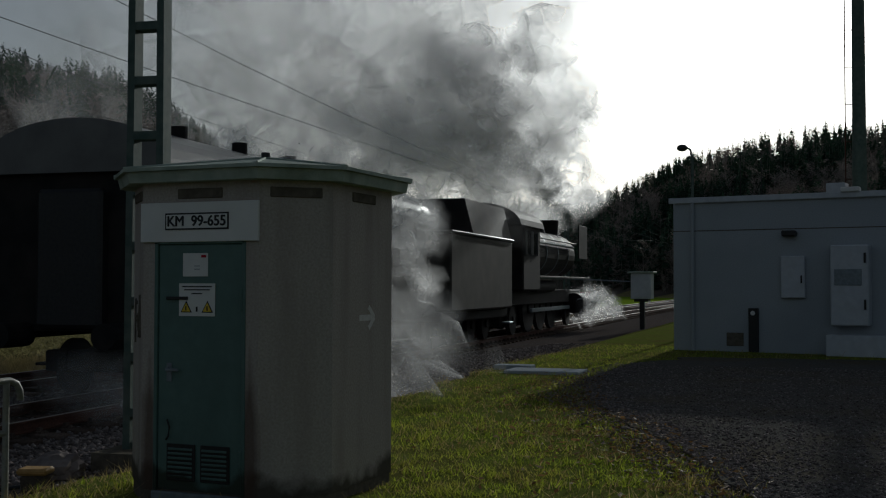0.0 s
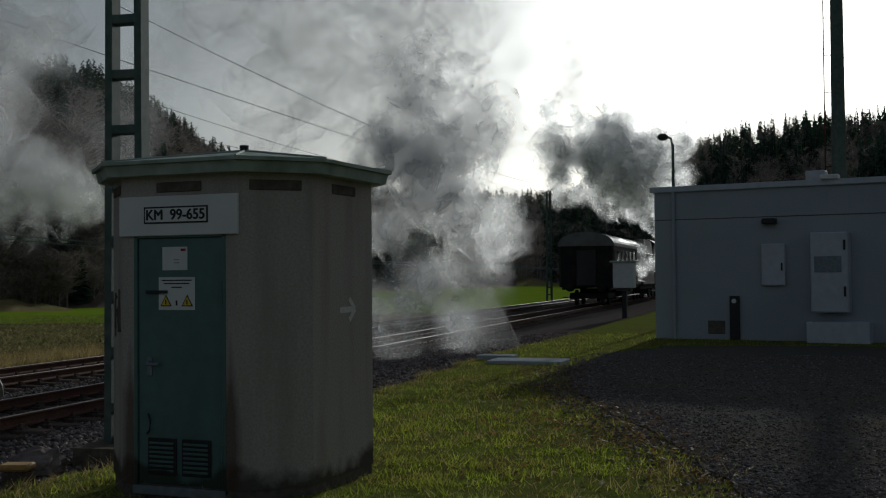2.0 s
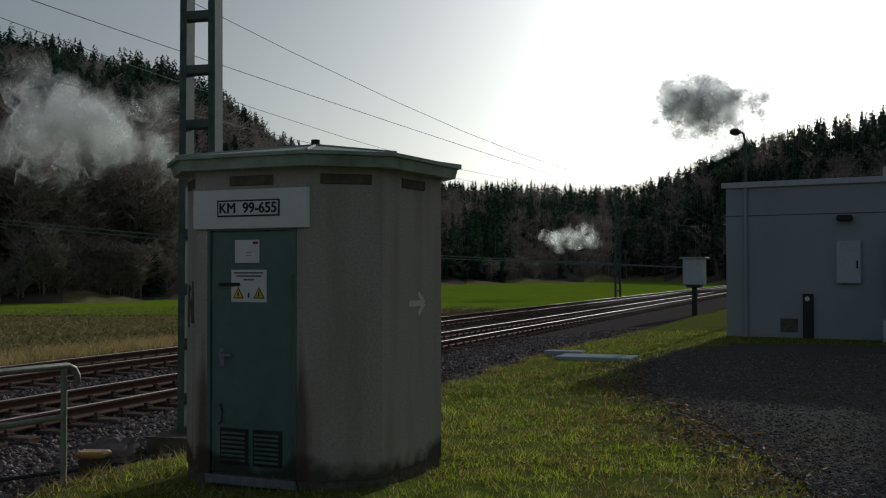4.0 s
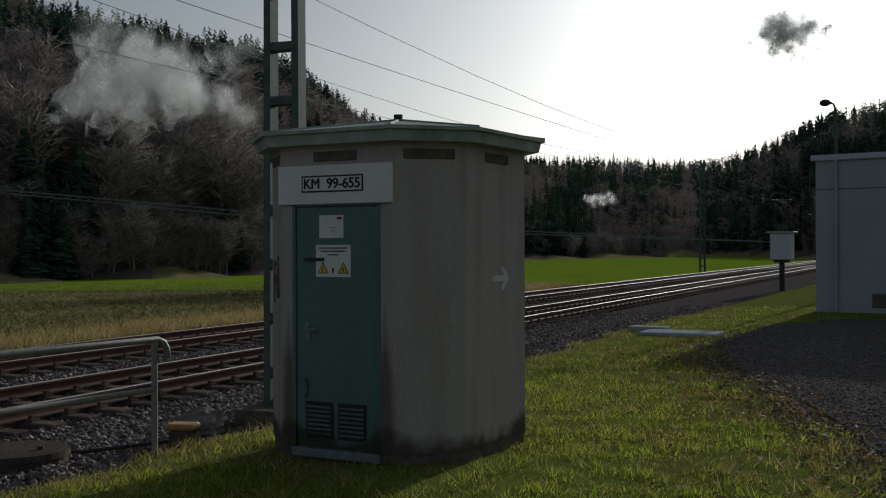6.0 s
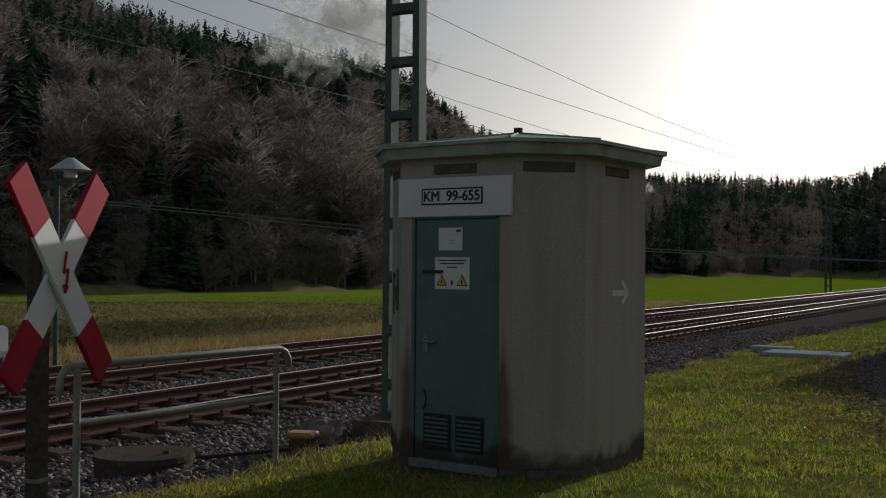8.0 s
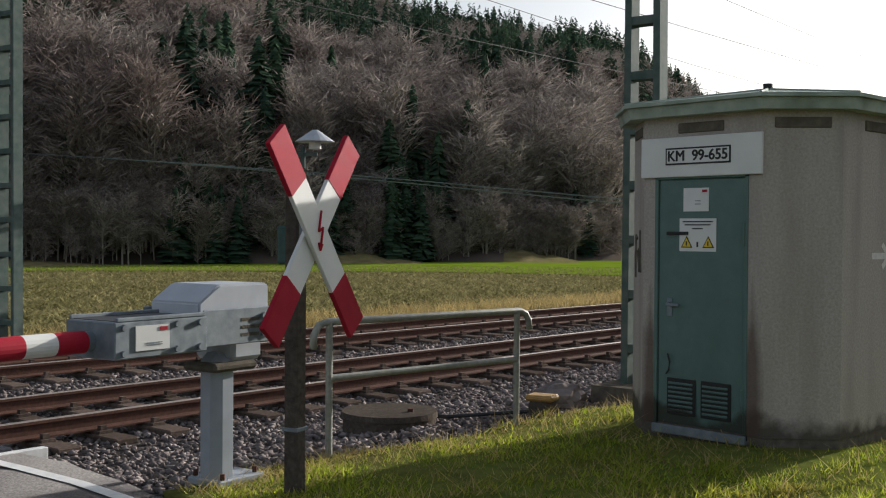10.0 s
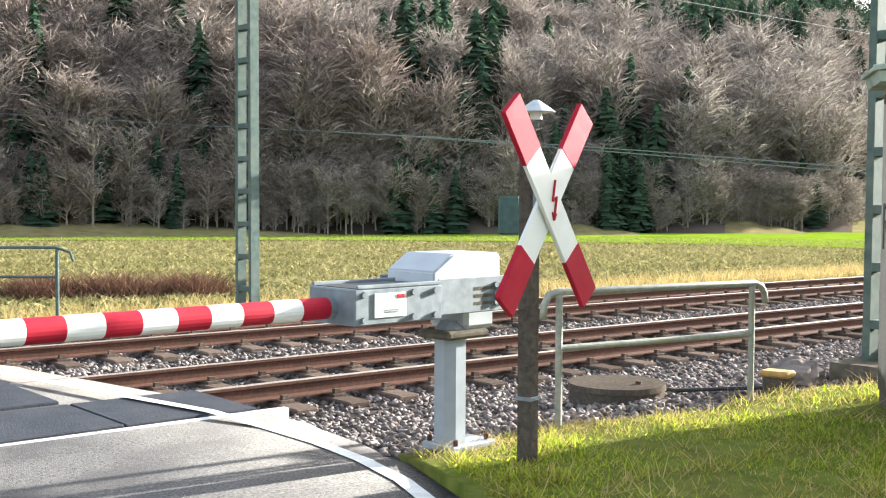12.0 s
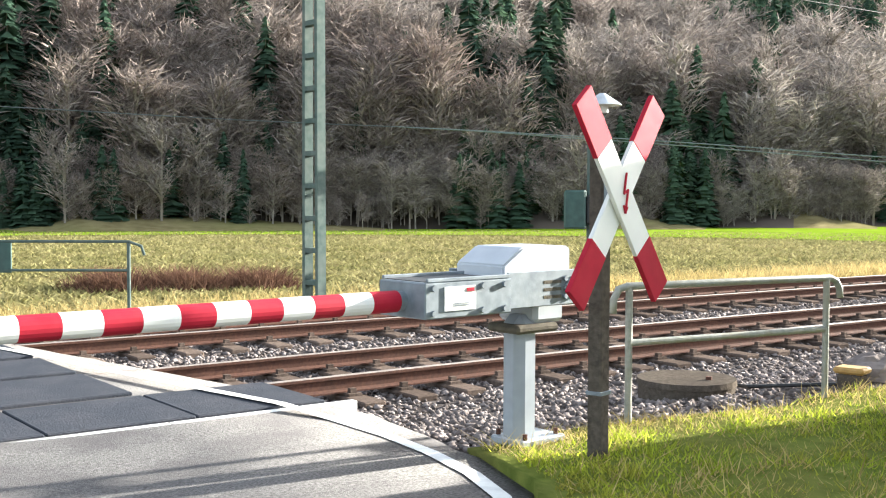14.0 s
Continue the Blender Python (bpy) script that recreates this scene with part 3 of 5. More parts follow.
def build_track(shift, label):
    global SLEEPER
    tr = empty("railway_track", Matrix(), label, "railway track", "tracks")
    for o in (-0.753, 0.753):
        part("rail", rail_mesh(-14, 320, shift + o), [M["rust"], M["railtop"]], tr, "rusty steel rail with a worn head")
    if SLEEPER is None:
        SLEEPER = bpy.data.meshes.new("sleeper")
        bm = box(-1.3, 1.3, -0.13, 0.13, -0.16, 0.0, 0.015)
        for s in (-0.753, 0.753):
            add_box(bm, s - 0.19, s + 0.19, -0.075, 0.075, 0.0, 0.028)
            for k in (-0.12, 0.12):
                add_box(bm, s + k - 0.03, s + k + 0.03, -0.035, 0.035, 0.028, 0.075)
        bm.to_mesh(SLEEPER); bm.free()
        SLEEPER.materials.append(M["sleeper"])
    n = 0
    y = -13.0
    while y < 110:
        p = on_track(y, shift)
        road = interp(p.x, [q[0] for q in ROAD_EDGE], [q[1] for q in ROAD_EDGE])
        if p.y > road + 0.1 and n < 160:
            d = track_dir(y)
            s = new("sleeper", SLEEPER)
            s.parent = tr
            s.matrix_basis = pose(p.x, p.y, RAIL_TOP - 0.195, 0, 0, math.degrees(math.atan2(-d.x, d.y)) + random.uniform(-0.6, 0.6))
            n += 1
        y += 0.63
    return tr


# ---- crossing deck ----
def deck():
    d = empty("crossing_deck", Matrix(), "black ribbed rubber panels between the rails of the level crossing", "crossing deck")
    for shift in (0.0, -SPACING):
        for o0, o1 in ((0.83, 2.0), (-0.66, 0.66), (-2.0, -0.83)):
            oc = shift + (o0 + o1) / 2
            y0 = -11.35
            while True:
                y1 = y0 + 1.2
                p = on_track((y0 + y1) / 2, oc)
                if y1 > interp(track_x(y1) + oc, [q[0] for q in ROAD_EDGE], [q[1] for q in ROAD_EDGE]) + 0.3:
                    break
                dd = track_dir((y0 + y1) / 2)
                bm = box(-(o1 - o0) / 2 + 0.005, (o1 - o0) / 2 - 0.005, -0.596, 0.596, -0.12, 0.012, 0.01)
                ob = part("panel", bm, M["rubber"], d)
                ob.matrix_basis = pose(p.x, p.y, RAIL_TOP + 0.02, 0, 0, math.degrees(math.atan2(-dd.x, dd.y)))
                y0 = y1
    # pale kerb along the near side
    for a in np.arange(-11, 3.0, 1.4):
        b = min(a + 1.385, 2.99) if a < 1.5 else 3.3
        p, q = on_track(a, 2.07, RAIL_TOP - 0.06), on_track(b, 2.07, RAIL_TOP - 0.06)
        dd = (q - p).normalized()
        bm = box(-0.04, 0.04, 0, (q - p).length, -0.12, 0.074, 0.006, Matrix.Translation(p) @ pose(0, 0, 0, 0, 0, math.degrees(math.atan2(-dd.x, dd.y))))
        part("kerb", bm, M["paint_line"], d, "pale concrete kerb along the rubber panels")


# ---- concrete hut ----
def octagon(h, a):
    return [(-a, -h), (a, -h), (h, -a), (h, a), (a, h), (-a, h), (-h, a), (-h, -a)]


def hut():
    H, A = 0.965, 0.545
    hut = empty("relay_hut", pose(-4.5, 8.1, 0), "octagonal exposed-concrete railway hut with a green door", "hut")
    # shell with the doorway cut through the front
    ring, inner = octagon(H, A), octagon(H - 0.09, A - 0.04)
    bm = bmesh.new()
    n = 8
    top = 2.56
    lo, hi = [bm.verts.new((x, y, 0.09)) for x, y in ring], [bm.verts.new((x, y, top)) for x, y in ring]
    li, hi2 = [bm.verts.new((x, y, 0.09)) for x, y in inner], [bm.verts.new((x, y, top)) for x, y in inner]
    for i in range(n):
        j = (i + 1) % n
        if i != 0:
            bm.faces.new((lo[i], lo[j], hi[j], hi[i]))
            bm.faces.new((li[j], li[i], hi2[i], hi2[j]))
        bm.faces.new((hi[i], hi[j], hi2[j], hi2[i]))
        bm.faces.new((lo[j], lo[i], li[i], li[j]))
    for x0, x1, z0, z1 in ((-A, -0.40, 0.09, top), (0.40, A, 0.09, top), (-0.40, 0.40, 2.08, top)):
        vs = [bm.verts.new((x, y, z)) for y in (-H, -H + 0.09) for x, z in ((x0, z0), (x1, z0), (x1, z1), (x0, z1))]
        for q in ((0, 1, 2, 3), (7, 6, 5, 4), (1, 5, 6, 2), (4, 0, 3, 7), (0, 4, 5, 1), (3, 2, 6, 7)):
            bm.faces.new([vs[k] for k in q])
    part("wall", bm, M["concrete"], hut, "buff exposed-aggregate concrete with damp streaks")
    part("plinth", prism(octagon(H - 0.012, A - 0.005), -0.25, 0.10), M["plinth"], hut, "dark damp plinth")
    # roof: overhanging slab and low pyramid
    part("eaves_board", prism(octagon(1.08, 0.60), 2.55, 2.635, octagon(1.10, 0.61)), M["roof_green"], hut, "weathered green eaves board")
    bm = bmesh.new()
    r0 = [bm.verts.new((x, y, 2.637)) for x, y in octagon(1.13, 0.625)]
    r1 = [bm.verts.new((x, y, 2.665)) for x, y in octagon(1.13, 0.625)]
    apex = bm.verts.new((0, 0, 2.84))
    for i in range(8):
        j = (i + 1) % 8
        bm.faces.new((r0[i], r0[j], r1[j], r1[i]))
        bm.faces.new((r1[i], r1[j], apex))
    bm.faces.new(r0[::-1])
    part("roof", bm, M["roof_green"], hut, "low faceted roof with lichen")
    for x, y in octagon(1.13, 0.625):
        part("roof_rib", tube((x, y, 2.668), (0, 0, 2.845), 0.010, n=6), M["roof_green"], hut)
    part("finial", tube((0, 0, 2.82), (0, 0, 2.89), 0.04, n=10), M["black"], hut, "small dark roof cap")
    # ventilation slots under the eaves
    for k, ((x0, y0), (x1, y1)) in enumerate(zip(octagon(H, A), octagon(H, A)[1:] + octagon(H, A)[:1])):
        if k in (0, 1, 2, 7):
            c = Vector(((x0 + x1) / 2, (y0 + y1) / 2, 2.455))
            ang = math.degrees(math.atan2(y1 - y0, x1 - x0))
            ob = part("vent_slot", box(-0.21, 0.21, -0.012, 0.02, -0.035, 0.045, 0.006), M["plinth"], hut, "dark vent slot")
            ob.matrix_basis = Matrix.Translation(c) @ pose(0, 0, 0, 0, 0, ang)
    # sign over the door
    sg = part("sign_board", box(-0.555, 0.555, -H - 0.03, -H - 0.004, 2.075, 2.39, 0.004), M["white"], hut, "white board over the door")
    part("plate_border", box(-0.31, 0.29, -H - 0.0345, -H - 0.0305, 2.17, 2.305, 0.0), M["black"], sg)
    part("plate_face", box(-0.296, 0.276, -H - 0.038, -H - 0.035, 2.183, 2.292, 0.0), M["white"], sg)
    text_part("plate_text", "KM  99-655", 0.116, M["black"], sg, pose(-0.01, -H - 0.0395, 2.236, 90, 0, 0), "black stencilled kilometre number")
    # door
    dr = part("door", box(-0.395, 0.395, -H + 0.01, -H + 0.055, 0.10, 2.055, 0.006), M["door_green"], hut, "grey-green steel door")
    for x0, x1, z0, z1 in ((-0.43, -0.398, 0.05, 2.09), (0.398, 0.43, 0.05, 2.09), (-0.43, 0.43, 2.058, 2.09)):
        part("door_frame", box(x0, x1, -H - 0.008, -H + 0.05, z0, z1, 0.004), M["door_green"], hut)
    part("threshold", box(-0.43, 0.43, -H - 0.03, -H + 0.05, 0.02, 0.09, 0.006), M["galv"], hut)
    y = -H + 0.008
    for x0 in (-0.30, 0.02):
        v = part("vent_panel", box(x0, x0 + 0.27, y - 0.012, y, 0.18, 0.47, 0.004), M["black"], dr, "pressed louvre vent")
        for z in np.arange(0.205, 0.45, 0.036):
            part("louvre", box(x0 + 0.02, x0 + 0.25, y - 0.026, y - 0.012, z, z + 0.018, 0.004), M["door_green"], v)
    hn = part("door_handle", tube((-0.285, y - 0.035, 1.06), (-0.285, y, 1.06), 0.018), M["galv"], dr, "steel lever handle")
    part("lever", box(-0.29, -0.17, y - 0.05, y - 0.035, 1.045, 1.068, 0.005), M["galv"], hn)
    part("lock_plate", box(-0.31, -0.26, y - 0.008, y, 0.96, 1.11, 0.003), M["galv"], dr)
    for z in (0.35, 1.62):
        part("hinge", tube((0.392, y - 0.012, z - 0.09), (0.392, y - 0.012, z + 0.09), 0.016, n=8), M["door_green"], dr)
    part("bolt_bar", box(-0.31, -0.11, y - 0.024, y - 0.004, 1.615, 1.64, 0.003), M["black"], dr, "dark latch bar")
    part("wire_hook", bent_pipe([(-0.29, y - 0.02, 0.66), (-0.26, y - 0.03, 0.60), (-0.27, y - 0.03, 0.53), (-0.30, y - 0.02, 0.50)], 0.008, 6), M["black"], dr)
    n1 = part("notice", box(-0.16, 0.075, y - 0.006, y - 0.001, 1.80, 1.985, 0.0), M["white"], dr, "white printed notice")
    part("notice_mark", box(0.015, 0.06, y - 0.009, y - 0.0065, 1.95, 1.97, 0), M["red"], n1)
    for k in range(2):
        part("text_bar", box(-0.05, 0.0, y - 0.009, y - 0.0065, 1.855 + 0.025 * k, 1.861 + 0.025 * k, 0), M["galv"], n1)
    n2 = part("warning_label", box(-0.195, 0.145, y - 0.006, y - 0.001, 1.485, 1.745, 0.0), M["white"], dr, "white high-voltage warning label")
    for z, w in ((1.715, 0.14), (1.69, 0.12), (1.66, 0.05)):
        part("text_bar", box(-0.025 - w, -0.025 + w, y - 0.009, y - 0.0065, z, z + 0.009, 0), M["black"], n2)
    for cx in (-0.125, 0.075):
        for s, mm, dy in ((0.062, M["black"], 0.0085), (0.047, M["yellow"], 0.011)):
            bm = bmesh.new()
            vs = [bm.verts.new((cx + s * math.cos(radians(a)), y - dy + q, 1.545 + s * math.sin(radians(a)))) for q in (0, 0.002) for a in (90, 210, 330)]
            bm.faces.new(vs[:3]); bm.faces.new(vs[3:][::-1])
            for i in range(3):
                bm.faces.new((vs[i], vs[3 + i], vs[3 + (i + 1) % 3], vs[(i + 1) % 3]))
            part("warning_triangle", bm, mm, n2)
        part("warning_bolt", box(cx - 0.005, cx + 0.005, y - 0.0135, y - 0.0115, 1.53, 1.565, 0), M["black"], n2)
    part("flash_mark", box(-0.033, -0.018, y - 0.009, y - 0.0065, 1.52, 1.56, 0, ), M["black"], n2)
    # painted arrow on the end face, scrawl on the corner face
    bm = bmesh.new()
    add_box(bm, H + 0.001, H + 0.003, -0.08, 0.16, 1.435, 1.485)
    add_box(bm, 0.0, 0.002, 0.0, 0.14, -0.022, 0.022, 0, Matrix.Translation((H + 0.001, 0.20, 1.46)) @ pose(0, 0, 0, 140, 0, 0))
    add_box(bm, 0.0, 0.002, 0.0, 0.14, -0.022, 0.022, 0, Matrix.Translation((H + 0.0015, 0.20, 1.46)) @ pose(0, 0, 0, 220, 0, 0))
    part("painted_arrow", bm, M["chalk"], hut, "faded white painted arrow")
    face = Matrix.Translation((-(H + A) / 2, -(H + A) / 2, 1.45)) @ pose(0, 0, 0, 0, 0, -45)
    bm = bmesh.new()
    for (x0, z0), (x1, z1) in (((-0.12, -0.2), (-0.12, 0.16)), ((-0.12, 0.16), (-0.03, 0.13)), ((-0.12, 0.02), (-0.05, 0.02)), ((0.06, 0.05), (0.0, -0.02)), ((0.0, -0.02), (0.06, -0.1)), ((0.08, -0.15), (0.13, 0.2)), ((0.13, 0.2), (0.18, -0.15)), ((0.10, 0.0), (0.16, 0.0))):
        add_tube(bm, face @ Vector((x0, -0.002, z0)), face @ Vector((x1, -0.002, z1)), 0.012, n=5)
    part("paint_scrawl", bm, M["plinth"], hut, "dark spray-painted scrawl")


# ---- barrier ----
def barrier():
    b = empty("level_crossing_barrier", pose(-6.04, 3.76, 0, 0, 0, -77.8), "closed red and white level crossing barrier on a grey drive post", "barrier")
    # local x runs along the boom, away from the drive; local y points away from the camera side
    part("post", box(-0.075, 0.135, -0.105, 0.105, -0.12, 0.80, 0.058), M["grey_paint"], b, "grey steel post")
    part("base_plate", box(-0.27, 0.15, -0.16, 0.16, -0.10, -0.045, 0.01), M["grey_paint"], b)
    for x, y in ((-0.22, -0.11), (-0.22, 0.11), (0.1, -0.13), (0.1, 0.13)):
        part("anchor_bolt", tube((x, y, -0.05), (x, y, -0.005), 0.017, n=6), M["rust"], b)
    part("drive_case", box(-0.27, 0.02, -0.14, 0.24, 0.74, 1.06, 0.03), M["hood"], b, "pale grey drive housing")
    part("case_foot", box(-0.2, 0.2, -0.16, 0.16, 0.68, 0.74, 0.02), M["plinth"], b)
    # hood with sloped front shoulder
    bm = bmesh.new()
    prof = [(-0.29, 1.0), (-0.29, 1.24), (-0.27, 1.265), (0.17, 1.265), (0.35, 1.15), (0.35, 1.0)]
    vs = [[bm.verts.new((x, y, z)) for x, z in prof] for y in (-0.17, 0.30)]
    m = len(prof)
    for k in range(m):
        bm.faces.new((vs[0][k], vs[0][(k + 1) % m], vs[1][(k + 1) % m], vs[1][k]))
    bm.faces.new(vs[0][::-1]); bm.faces.new(vs[1])
    bmesh.ops.recalc_face_normals(bm, faces=bm.faces[:])
    bmesh.ops.bevel(bm, geom=bm.edges[:], offset=0.012, segments=2, affect="EDGES")
    part("hood", bm, M["hood"], b, "pale enamelled hood with a sloped shoulder")
    for y0, y1 in ((-0.245, -0.23), (0.33, 0.345)):
        ar = part("arm_plate", box(-0.30, 0.38, y0, y1, 0.87, 1.11, 0.006), M["galv"], b, "galvanised swing arm")
        for x in (-0.24, -0.15):
            for z in (0.93, 0.99, 1.05):
                part("arm_bolt", tube((x, y0 - 0.022, z), (x, y0, z), 0.019, n=6), M["galv"], ar)
        # no holes cut: dark strips on the plate paint the shade in its slots
        for k in range(3):
            part("slot", box(-0.12, 0.05, y0 - 0.002, y0 + 0.0, 0.92 + 0.05 * k, 0.942 + 0.05 * k, 0.0, pose(0, 0, 0, 0, 0, 0)), M["plinth"], ar)
    ck = part("clamp_box", box(0.36, 1.09, -0.26, 0.20, 0.85, 1.075, 0.008), M["galv"], b, "grey clamp box holding the boom")
    # the box is solid: a black sheet paints the shade of its hollow
    part("clamp_opening", box(0.40, 1.05, -0.235, 0.175, 1.0755, 1.079, 0), M["black"], ck, "black sheet for the shaded open top of the clamp")
    for y0, y1 in ((-0.26, -0.235), (0.175, 0.20)):
        part("clamp_rim", box(0.38, 1.07, y0, y1, 1.076, 1.10, 0.004), M["galv"], ck)
    part("notice", box(0.68, 0.94, -0.268, -0.261, 0.895, 1.045, 0), M["white"], ck, "white printed label")
    part("notice_mark", box(0.70, 0.76, -0.272, -0.2685, 1.01, 1.033, 0), M["red"], ck)
    for z in (0.937, 0.925):
        part("text_bar", box(0.74, 0.86, -0.272, -0.2685, z, z + 0.005, 0), M["galv"], ck)
    for x in (0.43, 0.62, 1.03):
        for z in (0.885, 1.04):
            part("clamp_bolt", tube((x, -0.28, z), (x, -0.26, z), 0.02, n=6), M["galv"], ck)
    part("pivot", tube((-0.2, -0.27, 0.99), (-0.2, 0.36, 0.99), 0.05, n=14), M["galv"], b)
    boom = part("boom", tube((1.06, -0.03, 0.952), (1.2, -0.03, 0.952), 0.062, n=20), M["galv"], b, "round boom banded in red and white")
    x, k = 1.14, 0
    while x < 7.5:
        part("band", tube((x, -0.03, 0.952), (x + 0.212, -0.03, 0.952), 0.068, n=20), M["red"] if k % 2 == 0 else M["white"], boom, "red band" if k % 2 == 0 else "white band", smooth=False)
        x += 0.212
        k += 1
    for c in b.children_recursive:      # the label side faces the road
        c.data.transform(Matrix.Diagonal((1, -1, 1, 1)))
        c.data.flip_normals()


# ---- St Andrew's cross ----
def cross_sign():
    c = empty("level_crossing_sign", pose(-5.25, 3.82, 0, 0, 0, 112), "red and white level crossing cross on a timber post", "road sign")
    # local -y faces the road user
    bm = bmesh.new()
    add_box(bm, -0.055, 0.055, -0.05, 0.05, -0.25, 2.02, 0.012)
    part("post", bm, M["post_brown"], c, "weathered dark post")
    part("bracket", box(-0.04, 0.04, -0.12, -0.04, 1.5, 1.72, 0.004), M["galv"], c)
    part("clamp_band", box(-0.062, 0.062, -0.057, 0.057, 0.36, 0.385, 0.003), M["galv"], c)
    L, W, T = 1.54, 0.20, 0.03
    for s, y in ((1, -0.125), (-1, -0.16)):
        a = 38.5 * s
        pl = part("board", box(-W / 2, W / 2, y - T / 2, y + T / 2, -L / 2 + 0.02, L / 2 - 0.02, 0.004, Matrix.Translation((0, 0, 1.59)) @ pose(0, 0, 0, 0, a, 0)), M["white"], c, "white reflective board with red ends")
        for e in (-1, 1):
            part("board_end", box(-W / 2 - 0.001, W / 2 + 0.001, y - T / 2 - 0.003, y + T / 2 + 0.003, min(e * L / 2, e * (L / 2 - 0.39)), max(e * L / 2, e * (L / 2 - 0.39)), 0.003, Matrix.Translation((0, 0, 1.59)) @ pose(0, 0, 0, 0, a, 0)), M["red"], pl, "red board end")
    y = -0.182
    bm = bmesh.new()
    for (x0, z0), (x1, z1), w in (((0.01, 1.75), (-0.018, 1.62), 0.007), ((-0.018, 1.62), (0.03, 1.645), 0.007), ((0.03, 1.645), (0.0, 1.5), 0.007), ((0.0, 1.5), (-0.02, 1.55), 0.006), ((0.0, 1.5), (0.025, 1.54), 0.006)):
        add_tube(bm, (x0, y, z0), (x1, y, z1), w, n=6)
    part("lightning_mark", bm, M["red"], c, "small red lightning arrow")


def railing():
    a, b = Vector((-6.29, 4.87, 0)), Vector((-6.26, 6.92, 0))
    d = (b - a).normalized()
    r = empty("pipe_railing", Matrix(), "grey pipe railing with a mid rail and turned-down ends", "railing", "railings")
    for p in (a, b):
        part("post", tube(p + Vector((0, 0, -0.3)), p + Vector((0, 0, 0.93)), 0.028, n=12), M["rail_pipe"], r)
    top = 0.93
    e0, e1 = a - d * 0.02, b + d * 0.02
    pts = [e0 - d * 0.13 + Vector((0, 0, top - 0.2)), e0 - d * 0.125 + Vector((0, 0, top - 0.1)), e0 - d * 0.08 + Vector((0, 0, top - 0.02)), e0 + Vector((0, 0, top)), (e0 + e1) / 2 + Vector((0, 0, top)), e1 + d * 0.02 + Vector((0, 0, top)), e1 + d * 0.09 + Vector((0, 0, top - 0.03)), e1 + d * 0.13 + Vector((0, 0, top - 0.09)), e1 + d * 0.14 + Vector((0, 0, top - 0.17))]
    part("top_rail", bent_pipe(pts, 0.029, 12), M["rail_pipe"], r, smooth=True)
    part("mid_rail", tube(a + Vector((0, 0, 0.50)), b + Vector((0, 0, 0.50)), 0.026, n=12), M["rail_pipe"], r)


def far_railing():
    p0 = Vector((-17.6, 3.7, -0.25))
    d = Vector((-0.45, -0.89, 0)).normalized()
    r = empty("pipe_railing", Matrix(), "grey pipe railing beside the far side of the crossing", "railing", "railings")
    for k in (0, 2.2, 4.4):
        part("post", tube(p0 + d * k + Vector((0, 0, -0.3)), p0 + d * k + Vector((0, 0, 1.1)), 0.03), M["mast"], r)
    part("top_rail", bent_pipe([p0 - d * 0.25 + Vector((0, 0, 0.9)), p0 - d * 0.2 + Vector((0, 0, 1.05)), p0 + Vector((0, 0, 1.12)), p0 + d * 4.6 + Vector((0, 0, 1.12))], 0.024), M["mast"], r)
    part("mid_rail", tube(p0 + Vector((0, 0, 0.66)), p0 + d * 4.6 + Vector((0, 0, 0.66)), 0.022), M["mast"], r)
    part("panel", box(0, 1.4, -0.02, 0.02, 0.62, 1.1, 0.01, Matrix.Translation(p0 + d * 1.85) @ pose(0, 0, 0, 0, 0, math.degrees(math.atan2(d.y, d.x)))), M["case_green"], r, "green panel on the railing")


def lattice_mast(x, y, z, w0, w1, h, yaw, label, arm):
    """Two channel legs and flat rungs, on a footing, with a cantilever for the contact wire."""
    m = empty("catenary_mast", pose(x, y, z, 0, 0, yaw), label, "mast", "catenary masts")
    part("footing", prism([(-0.4, -0.4), (0.4, -0.4), (0.4, 0.4), (-0.4, 0.4)], -0.6, 0.12), M["plinth"], m, "concrete footing")
    for s in (-1, 1):
        bm = bmesh.new()
        lo, hi = s * w0 / 2, s * w1 / 2
        prof = [(-0.04, -0.09), (0.04, -0.09), (0.04, 0.09), (-0.04, 0.09)]
        a = [bm.verts.new((lo + px, py, 0.1)) for px, py in prof]
        b = [bm.verts.new((hi + px, py, h)) for px, py in prof]
        for k in range(4):
            bm.faces.new((a[k], a[(k + 1) % 4], b[(k + 1) % 4], b[k]))
        bm.faces.new(a[::-1]); bm.faces.new(b)
        part("leg", bm, M["mast"], m)
    k = 0.5
    while k < h:
        w = w0 + (w1 - w0) * k / h
        part("rung", box(-w / 2, w / 2, -0.085, 0.085, k - 0.045, k + 0.045, 0.004), M["mast"], m)
        k += 0.58
    if arm:
        part("cantilever", tube((0, 0, 6.6), (arm, 0, 6.9), 0.03, n=8), M["mast"], m)
        part("stay", tube((0, 0, 7.6), (arm, 0, 6.9), 0.02, n=8), M["mast"], m)
        part("insulator", tube((arm * 0.14, 0, 6.64), (arm * 0.24, 0, 6.67), 0.07, n=10), M["post_brown"], m)
    return m


def manhole():
    o = empty("manhole", pose(-7.70, 6.66, -0.155), "round concrete shaft ring with a flat lid beside the ballast", "manhole")
    ring = [(0.47 * math.cos(a), 0.47 * math.sin(a)) for a in np.linspace(0, 2 * math.pi, 33)[:-1]]
    # concrete ring in dark brown: the shadow on its side is in the colour
    part("shaft_ring", prism([(x * 0.96, y * 0.96) for x, y in ring], -0.35, 0.0), M["post_brown"], o)
    part("lid", prism(ring, 0.0, 0.055, [(x * 0.985, y * 0.985) for x, y in ring]), M["post_brown"], o, "dark weathered lid")
    part("lifting_eye", tube((0.2, 0.1, 0.05), (0.2, 0.1, 0.085), 0.03, n=8), M["rust"], o)


